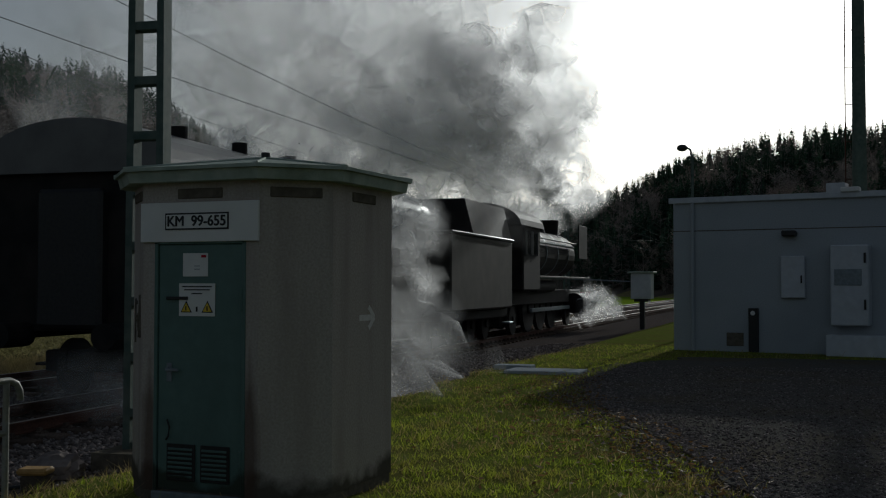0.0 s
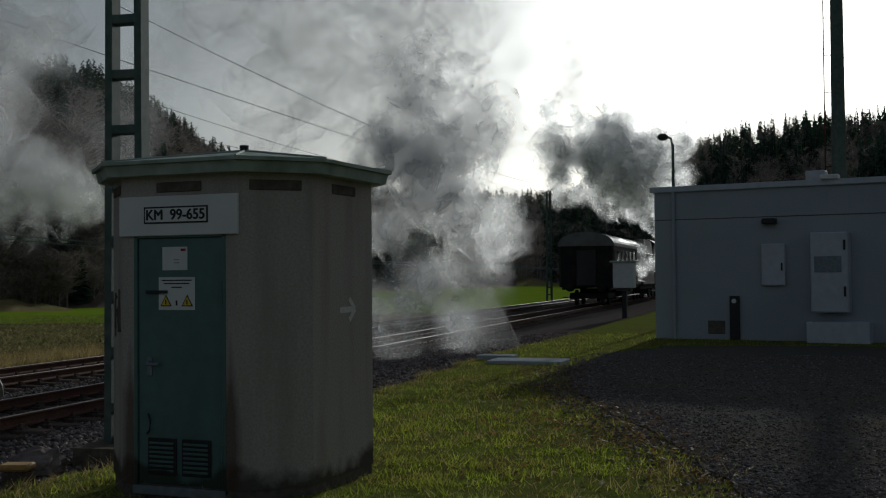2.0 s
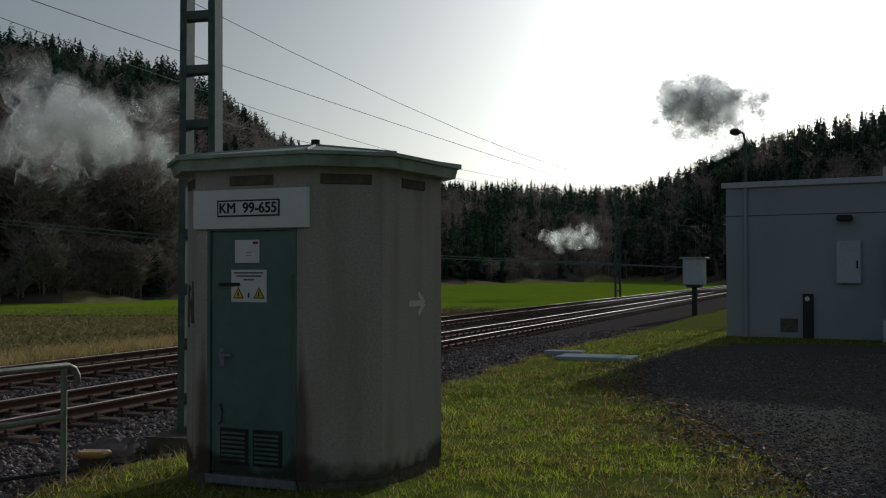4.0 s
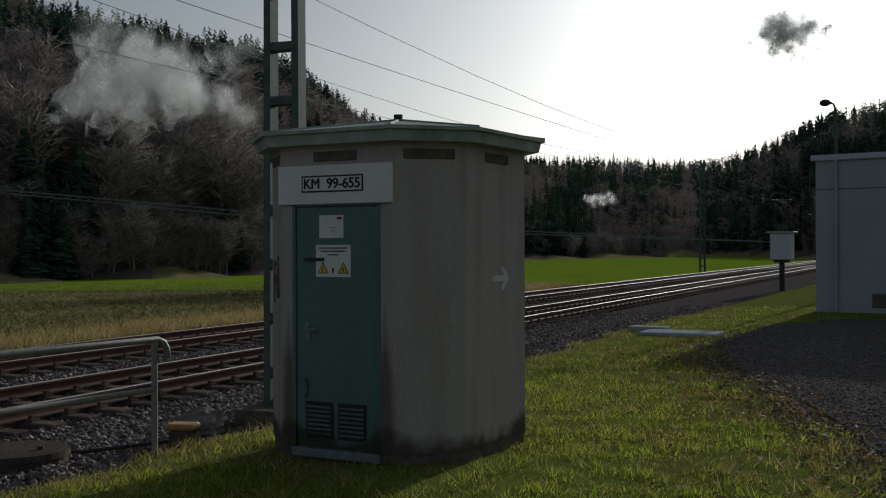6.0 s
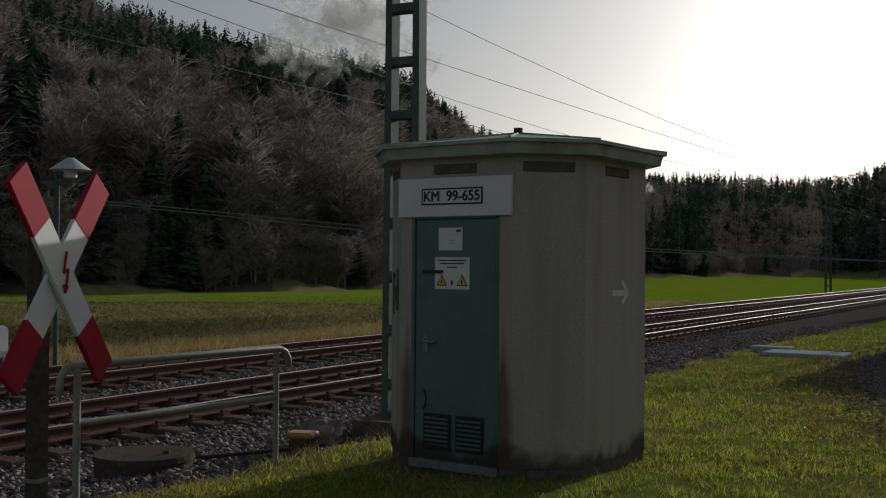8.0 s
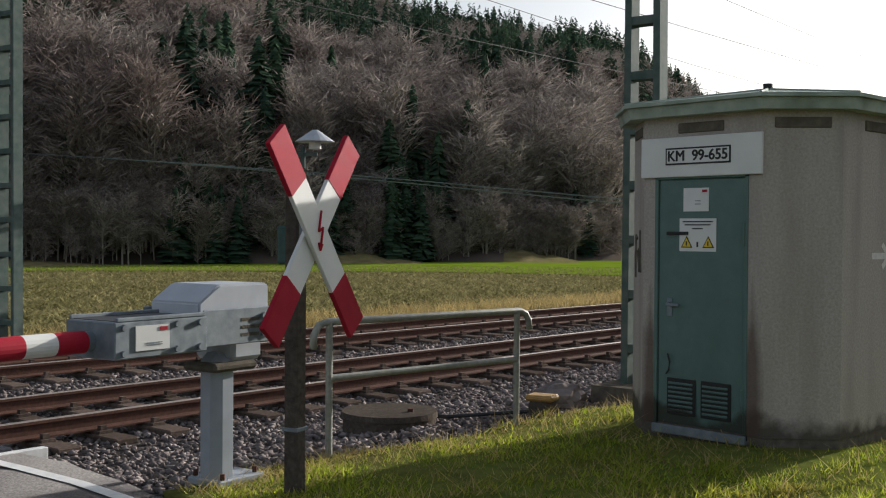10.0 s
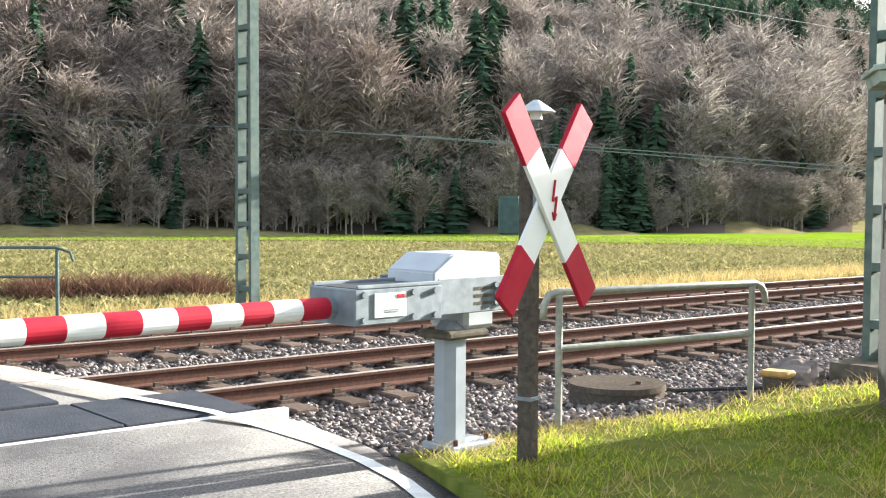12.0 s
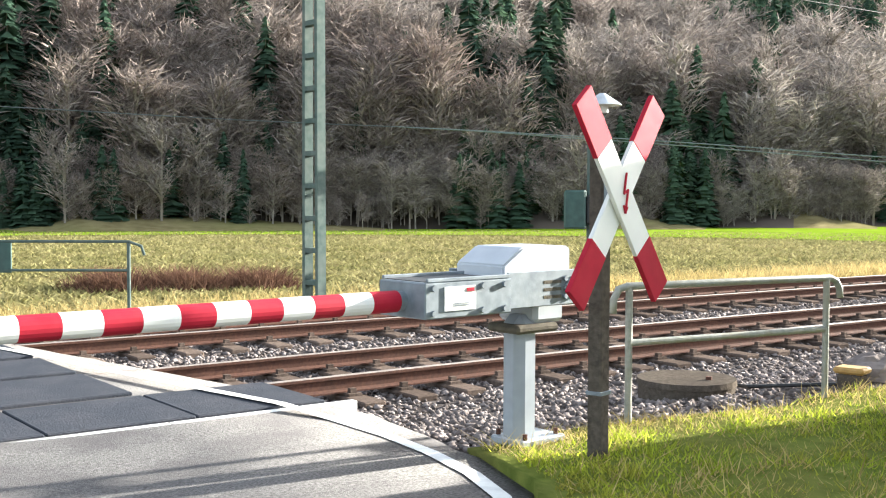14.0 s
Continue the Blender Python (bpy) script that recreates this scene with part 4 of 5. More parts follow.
def cable_box():
    o = empty("cable_marker_box", pose(-6.62, 7.66, -0.06, 0, 0, 20), "small dark box with an ochre yellow lid", "junction box")
    part("body", box(-0.11, 0.11, -0.09, 0.09, -0.15, 0.08, 0.02), M["post_brown"], o)
    part("lid", box(-0.14, 0.14, -0.11, 0.11, 0.08, 0.14, 0.02), M["orange"], o, "ochre yellow lid")
    part("cable", bent_pipe([(-0.1, 0, -0.03), (-0.4, -0.1, -0.06), (-0.9, -0.2, -0.12), (-1.5, 0.1, -0.18)], 0.02, 6), M["black"], o)


def boulder(x, y, z, s, label):
    bm = bmesh.new()
    bmesh.ops.create_icosphere(bm, subdivisions=3, radius=s)
    for v in bm.verts:
        v.co *= 1 + 0.35 * noise.noise(v.co * (2.2 / s) + Vector((x, y, 0)))
        v.co.z *= 0.62
    ob = mesh_object("boulder", bm, M["stones"])
    ob.location = (x, y, z)
    tagged(ob, label, "stone")


def far_signal():
    o = empty("crossing_signal", pose(-18.5, 13.35, -0.5, 0, 0, 50), "slim green signal post with a lamp hood and switch box", "signal")
    part("pole", tube((0, 0, -0.4), (0, 0, 3.9), 0.05), M["mast"], o)
    part("bell_hood", tube((0.25, 0, 4.0), (0.25, 0, 4.25), 0.42, 0.06, 18), M["hood"], o, "pale conical hood")
    part("bell", tube((0.25, 0, 3.85), (0.25, 0, 4.0), 0.13, n=14), M["white"], o)
    part("bracket", box(-0.3, 0.3, -0.03, 0.03, 3.7, 3.78, 0.005), M["mast"], o)
    sb = part("switch_box", box(-0.50, -0.05, -0.28, 0.2, 1.45, 2.25, 0.04), M["case_green"], o, "dark green switch box")
    part("visor", box(-0.05, 0.12, -0.2, 0.12, 1.55, 2.15, 0.03), M["black"], sb)


def trackside_box():
    o = empty("trackside_cabinet", pose(-9.75, 46.5, -0.15), "pale grey equipment box on a dark post", "cabinet")
    part("post", box(-0.1, 0.1, -0.1, 0.1, -0.4, 1.3, 0.01), M["black"], o)
    part("shelf", box(-0.3, 0.3, -0.25, 0.25, 1.2, 1.32, 0.01), M["black"], o)
    part("box", box(-0.43, 0.43, -0.3, 0.3, 1.32, 2.4, 0.02), M["hood"], o)
    part("lid", box(-0.55, 0.55, -0.4, 0.4, 2.4, 2.48, 0.02), M["roof_green"], o)


def technical_building():
    # local x along the front, -y faces the yard
    o = empty("technical_building", pose(-5.22, 30.05, 0, 0, 0, -8), "flat-roofed grey rendered railway technical building", "building")
    W, D, Hh = 16.0, 7.0, 3.97
    t = 0.3
    part("wall", box(0, W, 0, t, -0.4, Hh, 0.01), M["render_wall"], o)
    part("wall", box(0, t, t, D - t, -0.4, Hh, 0.01), M["render_wall"], o)
    part("wall", box(W - t, W, t, D - t, -0.4, Hh, 0.01), M["render_wall"], o)
    part("wall", box(0, W, D - t, D, -0.4, Hh, 0.01), M["render_wall"], o)
    part("roof", box(-0.02, W + 0.02, -0.02, D + 0.02, Hh, Hh + 0.05, 0.005), M["plinth"], o)
    part("fascia", box(-0.1, W + 0.1, -0.1, -0.04, Hh - 0.02, Hh + 0.13, 0.01), M["hood"], o, "pale metal roof edge")
    part("wall_joint", box(0.0, W, -0.006, 0.002, Hh - 0.78, Hh - 0.755, 0), M["plinth"], o)
    part("downpipe", tube((0.55, -0.06, 0), (0.55, -0.06, Hh), 0.05), M["render_wall"], o)
    part("roof_lamp", box(4.4, 4.85, -0.2, 0.1, Hh + 0.12, Hh + 0.24, 0.02), M["white"], o, "small pale box on the roof edge")
    c = part("meter_cabinet", box(2.9, 3.5, -0.14, 0.0, 1.42, 2.5, 0.02), M["hood"], o, "pale meter cabinet")
    part("cabinet_lock", box(3.4, 3.44, -0.16, -0.14, 1.8, 2.0, 0.004), M["black"], c)
    part("wall_lamp", box(2.95, 3.3, -0.3, 0.0, 3.0, 3.15, 0.03), M["black"], o)
    part("pipe_cover", box(2.05, 2.3, -0.1, 0.0, 0.0, 1.15, 0.01), M["black"], o, "dark pipe cover")
    part("pipe_cap", tube((2.17, -0.13, 1.02), (2.17, -0.1, 1.02), 0.06), M["white"], o)
    part("cellar_vent", box(1.45, 1.9, -0.03, 0.0, 0.15, 0.5, 0.01), M["plinth"], o)
    k = part("air_unit", box(4.2, 5.1, -0.5, 0.0, 0.75, 2.75, 0.03), M["hood"], o, "tall pale air-conditioning cabinet")
    part("grille", box(4.3, 4.95, -0.52, -0.5, 1.75, 2.15, 0.01), M["galv"], k)
    for z in (1.15, 2.3):
        part("handle", box(5.0, 5.05, -0.54, -0.5, z, z + 0.25, 0.005), M["black"], k)
    part("plinth_block", box(4.1, 5.6, -0.6, 0.0, -0.1, 0.52, 0.02), M["hood"], o, "pale concrete plinth block")
    part("stack_box", box(3.6, 4.1, 2.0, 2.5, Hh, Hh + 0.55, 0.02), M["hood"], o)
    for x in (1.0, 1.6):
        part("aerial", tube((x, 3, Hh), (x, 3, Hh + 1.9), 0.012, n=6), M["black"], o)
    part("cable", bent_pipe([(6.8, -0.03, 0.3), (6.7, -0.03, 1.2), (6.75, -0.03, 2.3)], 0.03, 6), M["black"], o)


def street_lamp():
    o = empty("yard_lamp", pose(-6.15, 38.2, -0.2), "slim dark pole with a round lamp head", "lamp")
    part("pole", tube((0, 0, -0.3), (0, 0, 6.4), 0.07, 0.05), M["mast"], o)
    part("arm", bent_pipe([(0, 0, 6.3), (-0.05, -0.05, 6.6), (-0.25, -0.15, 6.72)], 0.04, 8), M["mast"], o)
    bm = bmesh.new()
    bmesh.ops.create_uvsphere(bm, u_segments=16, v_segments=10, radius=0.19)
    for v in bm.verts:
        v.co.z *= 0.65
    ob = part("head", bm, M["black"], o, smooth=True)
    ob.location = (-0.3, -0.2, 6.65)


def radio_tower():
    o = empty("radio_tower", pose(-1.1, 47.0, 0), "tall slim steel radio tower with a ladder rail", "tower")
    part("shaft", tube((0, 0, -0.3), (0, 0, 26), 0.31, 0.18, 20), M["mast"], o)
    part("ladder_rail", tube((-0.52, -0.1, 0), (-0.5, -0.1, 26), 0.025, n=6), M["rust"], o)
    for z in np.arange(3, 26, 1.5):
        part("ladder_bracket", tube((-0.51, -0.1, z), (-0.2, 0, z), 0.02, n=6), M["rust"], o)


def wires():
    """Contact and feeder wires along the tracks, and a line over the field."""
    def wire(name, pts, r, label):
        tagged(mesh_object(name, bent_pipe(pts, r, 5), M["wire"] if r < 0.02 else M["galv"]), label, "wire")
    for shift, z, label in ((0.0, 5.7, "contact wire over the near track"), (-SPACING, 5.7, "contact wire over the far track"), (0.0, 7.0, "carrier wire over the near track"), (-SPACING, 7.0, "carrier wire over the far track")):
        pts = []
        for y in np.arange(-40, 260, 6.0):
            sag = 0.0 if z < 6 else 0.9 * math.sin(math.pi * ((y - 9) % 60) / 60)
            pts.append(on_track(y, shift, z - sag))
        wire("overhead_wire", pts, 0.008, label)
    for dz in (0.0, 0.9):
        pts = []
        for b in np.arange(12, 100, 4.0):
            r = 92.0
            z = interp(b, [12, 27, 38.5, 50, 62, 70, 82, 100], [2.0, 3.2 - 0.3 * dz, 4.6 - 0.4 * dz, 6.2 - 0.3 * dz, 7.3, 7.7, 8.4, 9.0])
            pts.append((-r * math.sin(radians(b)), r * math.cos(radians(b)), z))
        wire("field_cable", pts, 0.04, "sagging cable across the field")


# ---- plants ----
def blades(name, pts, height, width, mat, label, category, lean=0.5):
    n = len(pts)
    a = RNG.random(n) * 6.283
    h = height * (0.5 + RNG.random(n))      # height: a number or one for each blade
    w = width * (0.6 + 0.8 * RNG.random(n))
    side = np.stack([np.cos(a), np.sin(a), np.zeros(n)], -1) * w[:, None]
    tip = np.stack([RNG.normal(0, lean, n) * h, RNG.normal(0, lean, n) * h, h], -1)
    v = np.stack([pts - side, pts + side, pts + tip], 1).reshape(-1, 3)
    f = np.arange(3 * n).reshape(n, 3)
    return tagged(raw(name, v, f, mat), label, category, kind="stuff")


def verge_plants():
    n = 430000
    r = 3.0 + 30 * RNG.random(n) ** 1.7
    b = np.radians(RNG.uniform(-12, 92, n))
    x, y = 0.5 - r * np.sin(b), -0.3 + r * np.cos(b)
    off = x - np.array([track_x(k) for k in y])
    limit = interp(y, [3, 5, 8, 15, 23, 34], [4.3, 4.55, 4.85, 5.4, 5.1, 5.8]) + 0.15 * np.sin(y * 2.3)
    road = interp(x, [q[0] for q in ROAD_EDGE], [q[1] for q in ROAD_EDGE])
    ok = (off > limit) & ~((y < road + 0.06 + 0.06 * RNG.random(n)) & (x < -2.2)) & ~inside(PATH_EDGE, x + RNG.normal(0, 0.12, n), y + RNG.normal(0, 0.12, n)) & (np.maximum(np.abs(x + 4.5), np.abs(y - 8.1)) > 0.93)
    patch = np.sin(x * 1.3 + 0.7 * y) + np.sin(y * 1.9 - x * 0.8) + np.sin(x * 3.1 + 1.2) * np.sin(y * 2.7)
    ok &= (patch > -1.25) | (RNG.random(n) < 0.35)
    x, y, off, limit, patch = x[ok], y[ok], off[ok], limit[ok], patch[ok]
    z = interp(off, [4.0, 4.8, 5.6, 8], [-0.16, -0.08, -0.01, TURF])
    p = np.stack([x, y, z - 0.005], -1)
    dry = (RNG.random(len(x)) < np.clip(0.75 - (off - limit) * 0.8, 0.12, 0.75)) | ((patch < -0.9) & (RNG.random(len(x)) < 0.4))
    tuft = np.array([noise.noise(Vector((a * 3.3, b * 3.3, 0))) + 0.6 * noise.noise(Vector((a * 9.0, b * 9.0, 5))) for a, b in zip(x, y)])
    tall = 0.022 + 0.075 * np.clip(tuft + 0.35, 0, 1) ** 1.6
    blades("grass", p[~dry], tall[~dry], 0.006, M["blade"], "short uneven green grass of the verge", "grass", 0.6)
    blades("dry_grass", p[dry], tall[dry] * 1.6, 0.005, M["straw"], "straw-coloured dead grass along the ballast edge", "grass", 0.9)


def field_plants():
    n = 130000
    b = np.radians(RNG.uniform(8, 98, n))
    r = 18 + 75 * RNG.random(n) ** 1.5
    x, y = -r * np.sin(b), r * np.cos(b)
    # drill rows
    u, w = x * 0.92 + y * 0.39, -x * 0.39 + y * 0.92
    u = np.round(u / 0.55) * 0.55 + RNG.normal(0, 0.09, n)
    x, y = u * 0.92 - w * 0.39, u * 0.39 + w * 0.92
    off = x - np.array([track_x(k) for k in y])
    ok = off < -9.2
    p = np.stack([x, y, terrain(x, y)], -1)[ok]
    blades("field_plants", p, 0.12, 0.06, M["stubble"], "low withered plants in rows across the field", "crop", 1.3)
    n = 26000
    y = RNG.uniform(-4, 60, n)
    o = RNG.uniform(-10.2, -7.6, n)
    p = np.array([on_track(a, b) for a, b in zip(y, o)])
    p[:, 2] = interp(o, [-10, -8.2, -7], [FIELD, FIELD - 0.05, -0.42])
    road = interp(p[:, 0], [q[0] for q in ROAD_EDGE], [q[1] for q in ROAD_EDGE])
    p = p[p[:, 1] > road + 0.4]
    blades("verge_straw", p, 0.28, 0.014, M["straw"], "tall bleached grass between track and field", "grass", 0.6)
    n = 7000
    t = RNG.random(n)
    x, y = -25.0 - 1.2 * t + RNG.normal(0, 0.5, n), 9.2 - 4.6 * t + RNG.normal(0, 0.25, n)
    blades("bramble", np.stack([x, y, np.full(n, FIELD)], -1), 0.32 * (0.4 + np.abs(np.sin(t * 9))), 0.016, M["bramble"], "reddish brown withered brambles at the field's edge", "shrub", 0.8)


def bare_tree(rng, twigs):
    """Triangles of a leafless tree one metre high: trunk and limbs, twigs."""
    wood, fine = [], []
    def stick(a, b, w, out):
        a, b = np.array(a), np.array(b)
        d = b - a
        s = np.cross(d, rng.normal(0, 1, 3))
        s = s / (np.linalg.norm(s) + 1e-9) * w
        s2 = np.cross(d, s)
        s2 = s2 / (np.linalg.norm(s2) + 1e-9) * w
        out.append((a - s, a + s, b))
        out.append((a - s2, a + s2, b))
    stick((0, 0, -0.05), (rng.normal(0, 0.02), rng.normal(0, 0.02), 0.93), 0.014, wood)
    tips = []
    for k in range(max(8, twigs // 18)):
        z = rng.uniform(0.22, 0.8)
        a = rng.uniform(0, 6.283)
        l = rng.uniform(0.14, 0.32) * (1.1 - z * 0.6)
        e = (l * math.cos(a), l * math.sin(a), z + l * rng.uniform(0.5, 1.3))
        stick((0, 0, z), e, 0.006, wood)
        tips.append(((0, 0, z), e))
    for k in range(twigs):
        (s, e) = tips[rng.integers(len(tips))]
        t = rng.uniform(0.25, 1.0)
        p = np.array(s) * (1 - t) + np.array(e) * t + rng.normal(0, 0.03, 3)
        d = np.array([p[0] * 1.2 + rng.normal(0, 0.12), p[1] * 1.2 + rng.normal(0, 0.12), rng.uniform(0.02, 0.2)])
        d = d / np.linalg.norm(d) * rng.uniform(0.05, 0.13)
        w = np.cross(d, rng.normal(0, 1, 3))
        w = w / np.linalg.norm(w) * rng.uniform(0.003, 0.0065)
        fine.append((p - w, p + w, p + d))
    return np.array(wood), np.array(fine)


def conifer(rng, n):
    wood = np.array([[(-0.012, 0, -0.05), (0.012, 0, -0.05), (0, 0, 0.98)], [(0, -0.012, -0.05), (0, 0.012, -0.05), (0, 0, 0.98)]])
    fine = []
    for k in range(n):
        z = 0.08 + 0.9 * (k + rng.random()) / n
        r = 0.19 * (1 - z) ** 0.8 * rng.uniform(0.7, 1.15) + 0.01
        a = rng.uniform(0, 6.283)
        c, s = math.cos(a), math.sin(a)
        w = r * 0.42 + 0.008
        droop = r * rng.uniform(0.2, 0.6)
        fine.append(((0, 0, z + 0.02), (c * r - s * w, s * r + c * w, z - droop), (c * r + s * w, s * r - c * w, z - droop)))
    return wood, np.array(fine)


def place_trees(kinds, pos, height, choice):
    """Joins copies of the kinds at pos, turned at random, into wood and fine arrays."""
    wood, fine = [], []
    ang = RNG.random(len(pos)) * 6.283
    for i, (w, f) in enumerate(kinds):
        sel = choice == i
        if not sel.any():
            continue
        c, s = np.cos(ang[sel]), np.sin(ang[sel])
        wide = RNG.uniform(0.85, 1.25, sel.sum())
        for src, out in ((w, wood), (f, fine)):
            v = src.reshape(-1, 3)
            x = (v[None, :, 0] * c[:, None] - v[None, :, 1] * s[:, None]) * (height[sel] * wide)[:, None] + pos[sel][:, None, 0]
            y = (v[None, :, 0] * s[:, None] + v[None, :, 1] * c[:, None]) * (height[sel] * wide)[:, None] + pos[sel][:, None, 1]
            z = v[None, :, 2] * height[sel][:, None] + pos[sel][:, None, 2]
            out.append(np.stack([x, y, z], -1).reshape(-1, 3))
    return np.concatenate(wood), np.concatenate(fine)


def woods():
    rng = np.random.default_rng(3)
    near_b = [bare_tree(rng, 680) for _ in range(6)]
    far_b = [bare_tree(rng, 220) for _ in range(6)]
    near_c = [conifer(rng, 260) for _ in range(4)]
    far_c = [conifer(rng, 70) for _ in range(4)]

    def stuff(name, v, mat, label):
        tagged(raw(name, v, np.arange(len(v)).reshape(-1, 3), mat), label, "trees", kind="stuff")

    def grove(count, b0, b1, f0, f1, hb, hc, kb, kc, share, tag, power=1.0):
        b = RNG.uniform(b0, b1, count)
        f = f0 + (f1 - f0) * RNG.random(count) ** power
        foot, crest = interp(b, B, FOOT), interp(b, B, CREST)
        r = foot + (crest - foot) * f
        x, y = -r * np.sin(np.radians(b)), r * np.cos(np.radians(b))
        p = np.stack([x, y, terrain(x, y) - 0.3], -1)
        stand = np.sin(b * 0.55 + f * 9) + np.sin(b * 0.23 - f * 14 + 2) + 0.8 * np.sin(b * 1.7 + f * 3)
        con = RNG.random(count) < np.clip(share + 0.33 * stand, 0.02, 0.95)
        h = np.where(con, RNG.uniform(hc[0], hc[1], count), RNG.uniform(hb[0], hb[1], count))
        for sel, kinds, m, what in ((~con, kb, M["twig"], "bare grey-brown broadleaf wood"), (con, kc, M["needle"], "dark green conifers")):
            if sel.any():
                w, fi = place_trees(kinds, p[sel], h[sel], RNG.integers(len(kinds), size=sel.sum()))
                stuff("woodland_trunks", w, M["bark"], "trunks of the " + what + tag)
                stuff("woodland_crowns", fi, m, what + tag)

    grove(900, -16, 30, 0.0, 0.06, (3, 8), (4, 9), far_b, far_c, 0.3, " at the foot of the far hills")
    grove(1500, 20, 98, -0.008, 0.04, (2, 7), (4, 8), near_b, near_c, 0.05, " bushing out at the field's edge")
    grove(1300, 26, 98, 0.015, 0.32, (8, 14), (6, 12), near_b, near_c, 0.05, " at the foot of the slope", 1.2)
    grove(260, 34, 98, 0.03, 0.3, (12, 17), (10, 17), near_b, near_c, 0.30, " standing tall on the lower slope")
    grove(6300, 24, 98, 0.2, 1.0, (8, 13), (9, 16), far_b, far_c, 0.42, " on the steep hillside")
    grove(420, 30, 98, 0.97, 1.04, (9, 13), (11, 17), far_b, far_c, 0.75, " along the ridge")
    grove(3600, -16, 30, 0.0, 1.0, (9, 13), (10, 15), far_b, far_c, 0.65, " on the far hills")
    grove(500, -16, 28, 0.95, 1.04, (9, 12), (9, 14), far_b, far_c, 0.8, " on the far skyline")

    # single trees and bushes along the far edge of the field
    variants = []
    for k in range(5):
        w, f = bare_tree(rng, 520)
        variants.append((w, f))
    made = []
    for k, (w, f) in enumerate(variants):
        t = empty("tree", pose(0, 0, -900), "leafless broadleaf tree at the edge of the field", "tree", "trees along the field")
        raw("trunk", w.reshape(-1, 3), np.arange(len(w) * 3).reshape(-1, 3), M["bark"], t)
        raw("crown", f.reshape(-1, 3), np.arange(len(f) * 3).reshape(-1, 3), M["twig"], t)
        made.append(t)
    spots = []
    for k in range(46):
        b = 26 + 68 * (k + RNG.random()) / 46
        foot = interp(b, B, FOOT)
        r = foot + RNG.uniform(-2.5, 3)
        x, y = -r * math.sin(radians(b)), r * math.cos(radians(b))
        spots.append((x, y, float(terrain(np.array(x), np.array(y))) - 0.2, RNG.uniform(4.5, 10.5) if k % 5 else RNG.uniform(2.5, 4)))
    for k, (x, y, z, h) in enumerate(spots):
        src = made[k % 5]
        if k < 5:
            t = src
        else:
            t = copy_thing(src, Matrix())
        t.matrix_basis = Matrix.LocRotScale((x, y, z), Euler((0, 0, RNG.random() * 6.28)), (h, h, h))


def puff_cloud(name, puffs, mat, label, seed, flakes=16):
    """A cloud of many soft-edged wisps clustered into billows, as one rigid body. puffs: (x, y, z, radius)."""
    rng = np.random.default_rng(seed)
    k = 9
    ang = np.linspace(0, 2 * math.pi, k + 1)[:-1]
    fan = np.concatenate([[(0, 0, 0)], np.stack([np.cos(ang), np.sin(ang), np.zeros(k)], -1)])
    tri = np.array([(0, 1 + a, 1 + (a + 1) % k) for a in range(k)])
    vs, fs, n = [], [], 0
    for x, y, z, r in puffs:
        for q in range(flakes):
            d = rng.normal(0, 1, 3)
            d /= np.linalg.norm(d)
            c = np.array((x, y, z)) + d * r * rng.uniform(0.25, 0.85)
            nrm = d + rng.normal(0, 0.5, 3)
            m = np.array(Vector(nrm).to_track_quat("Z", "Y").to_matrix())
            size = r * rng.uniform(0.4, 0.8)
            wob = fan * (size * rng.uniform(0.75, 1.25, (k + 1, 1)))
            wob[:, 2] -= 0.35 * size * (np.linalg.norm(fan, axis=1) ** 2)
            vs.append(wob @ m.T + c)
            fs.append(tri + n)
            n += k + 1
    ob = raw(name, np.concatenate(vs), np.concatenate(fs), mat)
    at = ob.data.attributes.new("soft", "FLOAT", "POINT")
    at.data.foreach_set("value", np.tile(np.concatenate([[1.0], np.zeros(k)]), len(vs)).astype(np.float32))
    ob.data.polygons.foreach_set("use_smooth", [True] * len(ob.data.polygons))
    return tagged(ob, label, "steam", kind="stuff")


# ---- train ----
def wheelset(parent, x, r, z0, mat):
    for s in (-1, 1):
        w = part("wheel", tube((s * 0.68, x, z0 + r), (s * 0.82, x, z0 + r), r, n=24), mat, parent)
        part("hub", tube((s * 0.82, x, z0 + r), (s * 0.88, x, z0 + r), r * 0.25, n=10), mat, w)


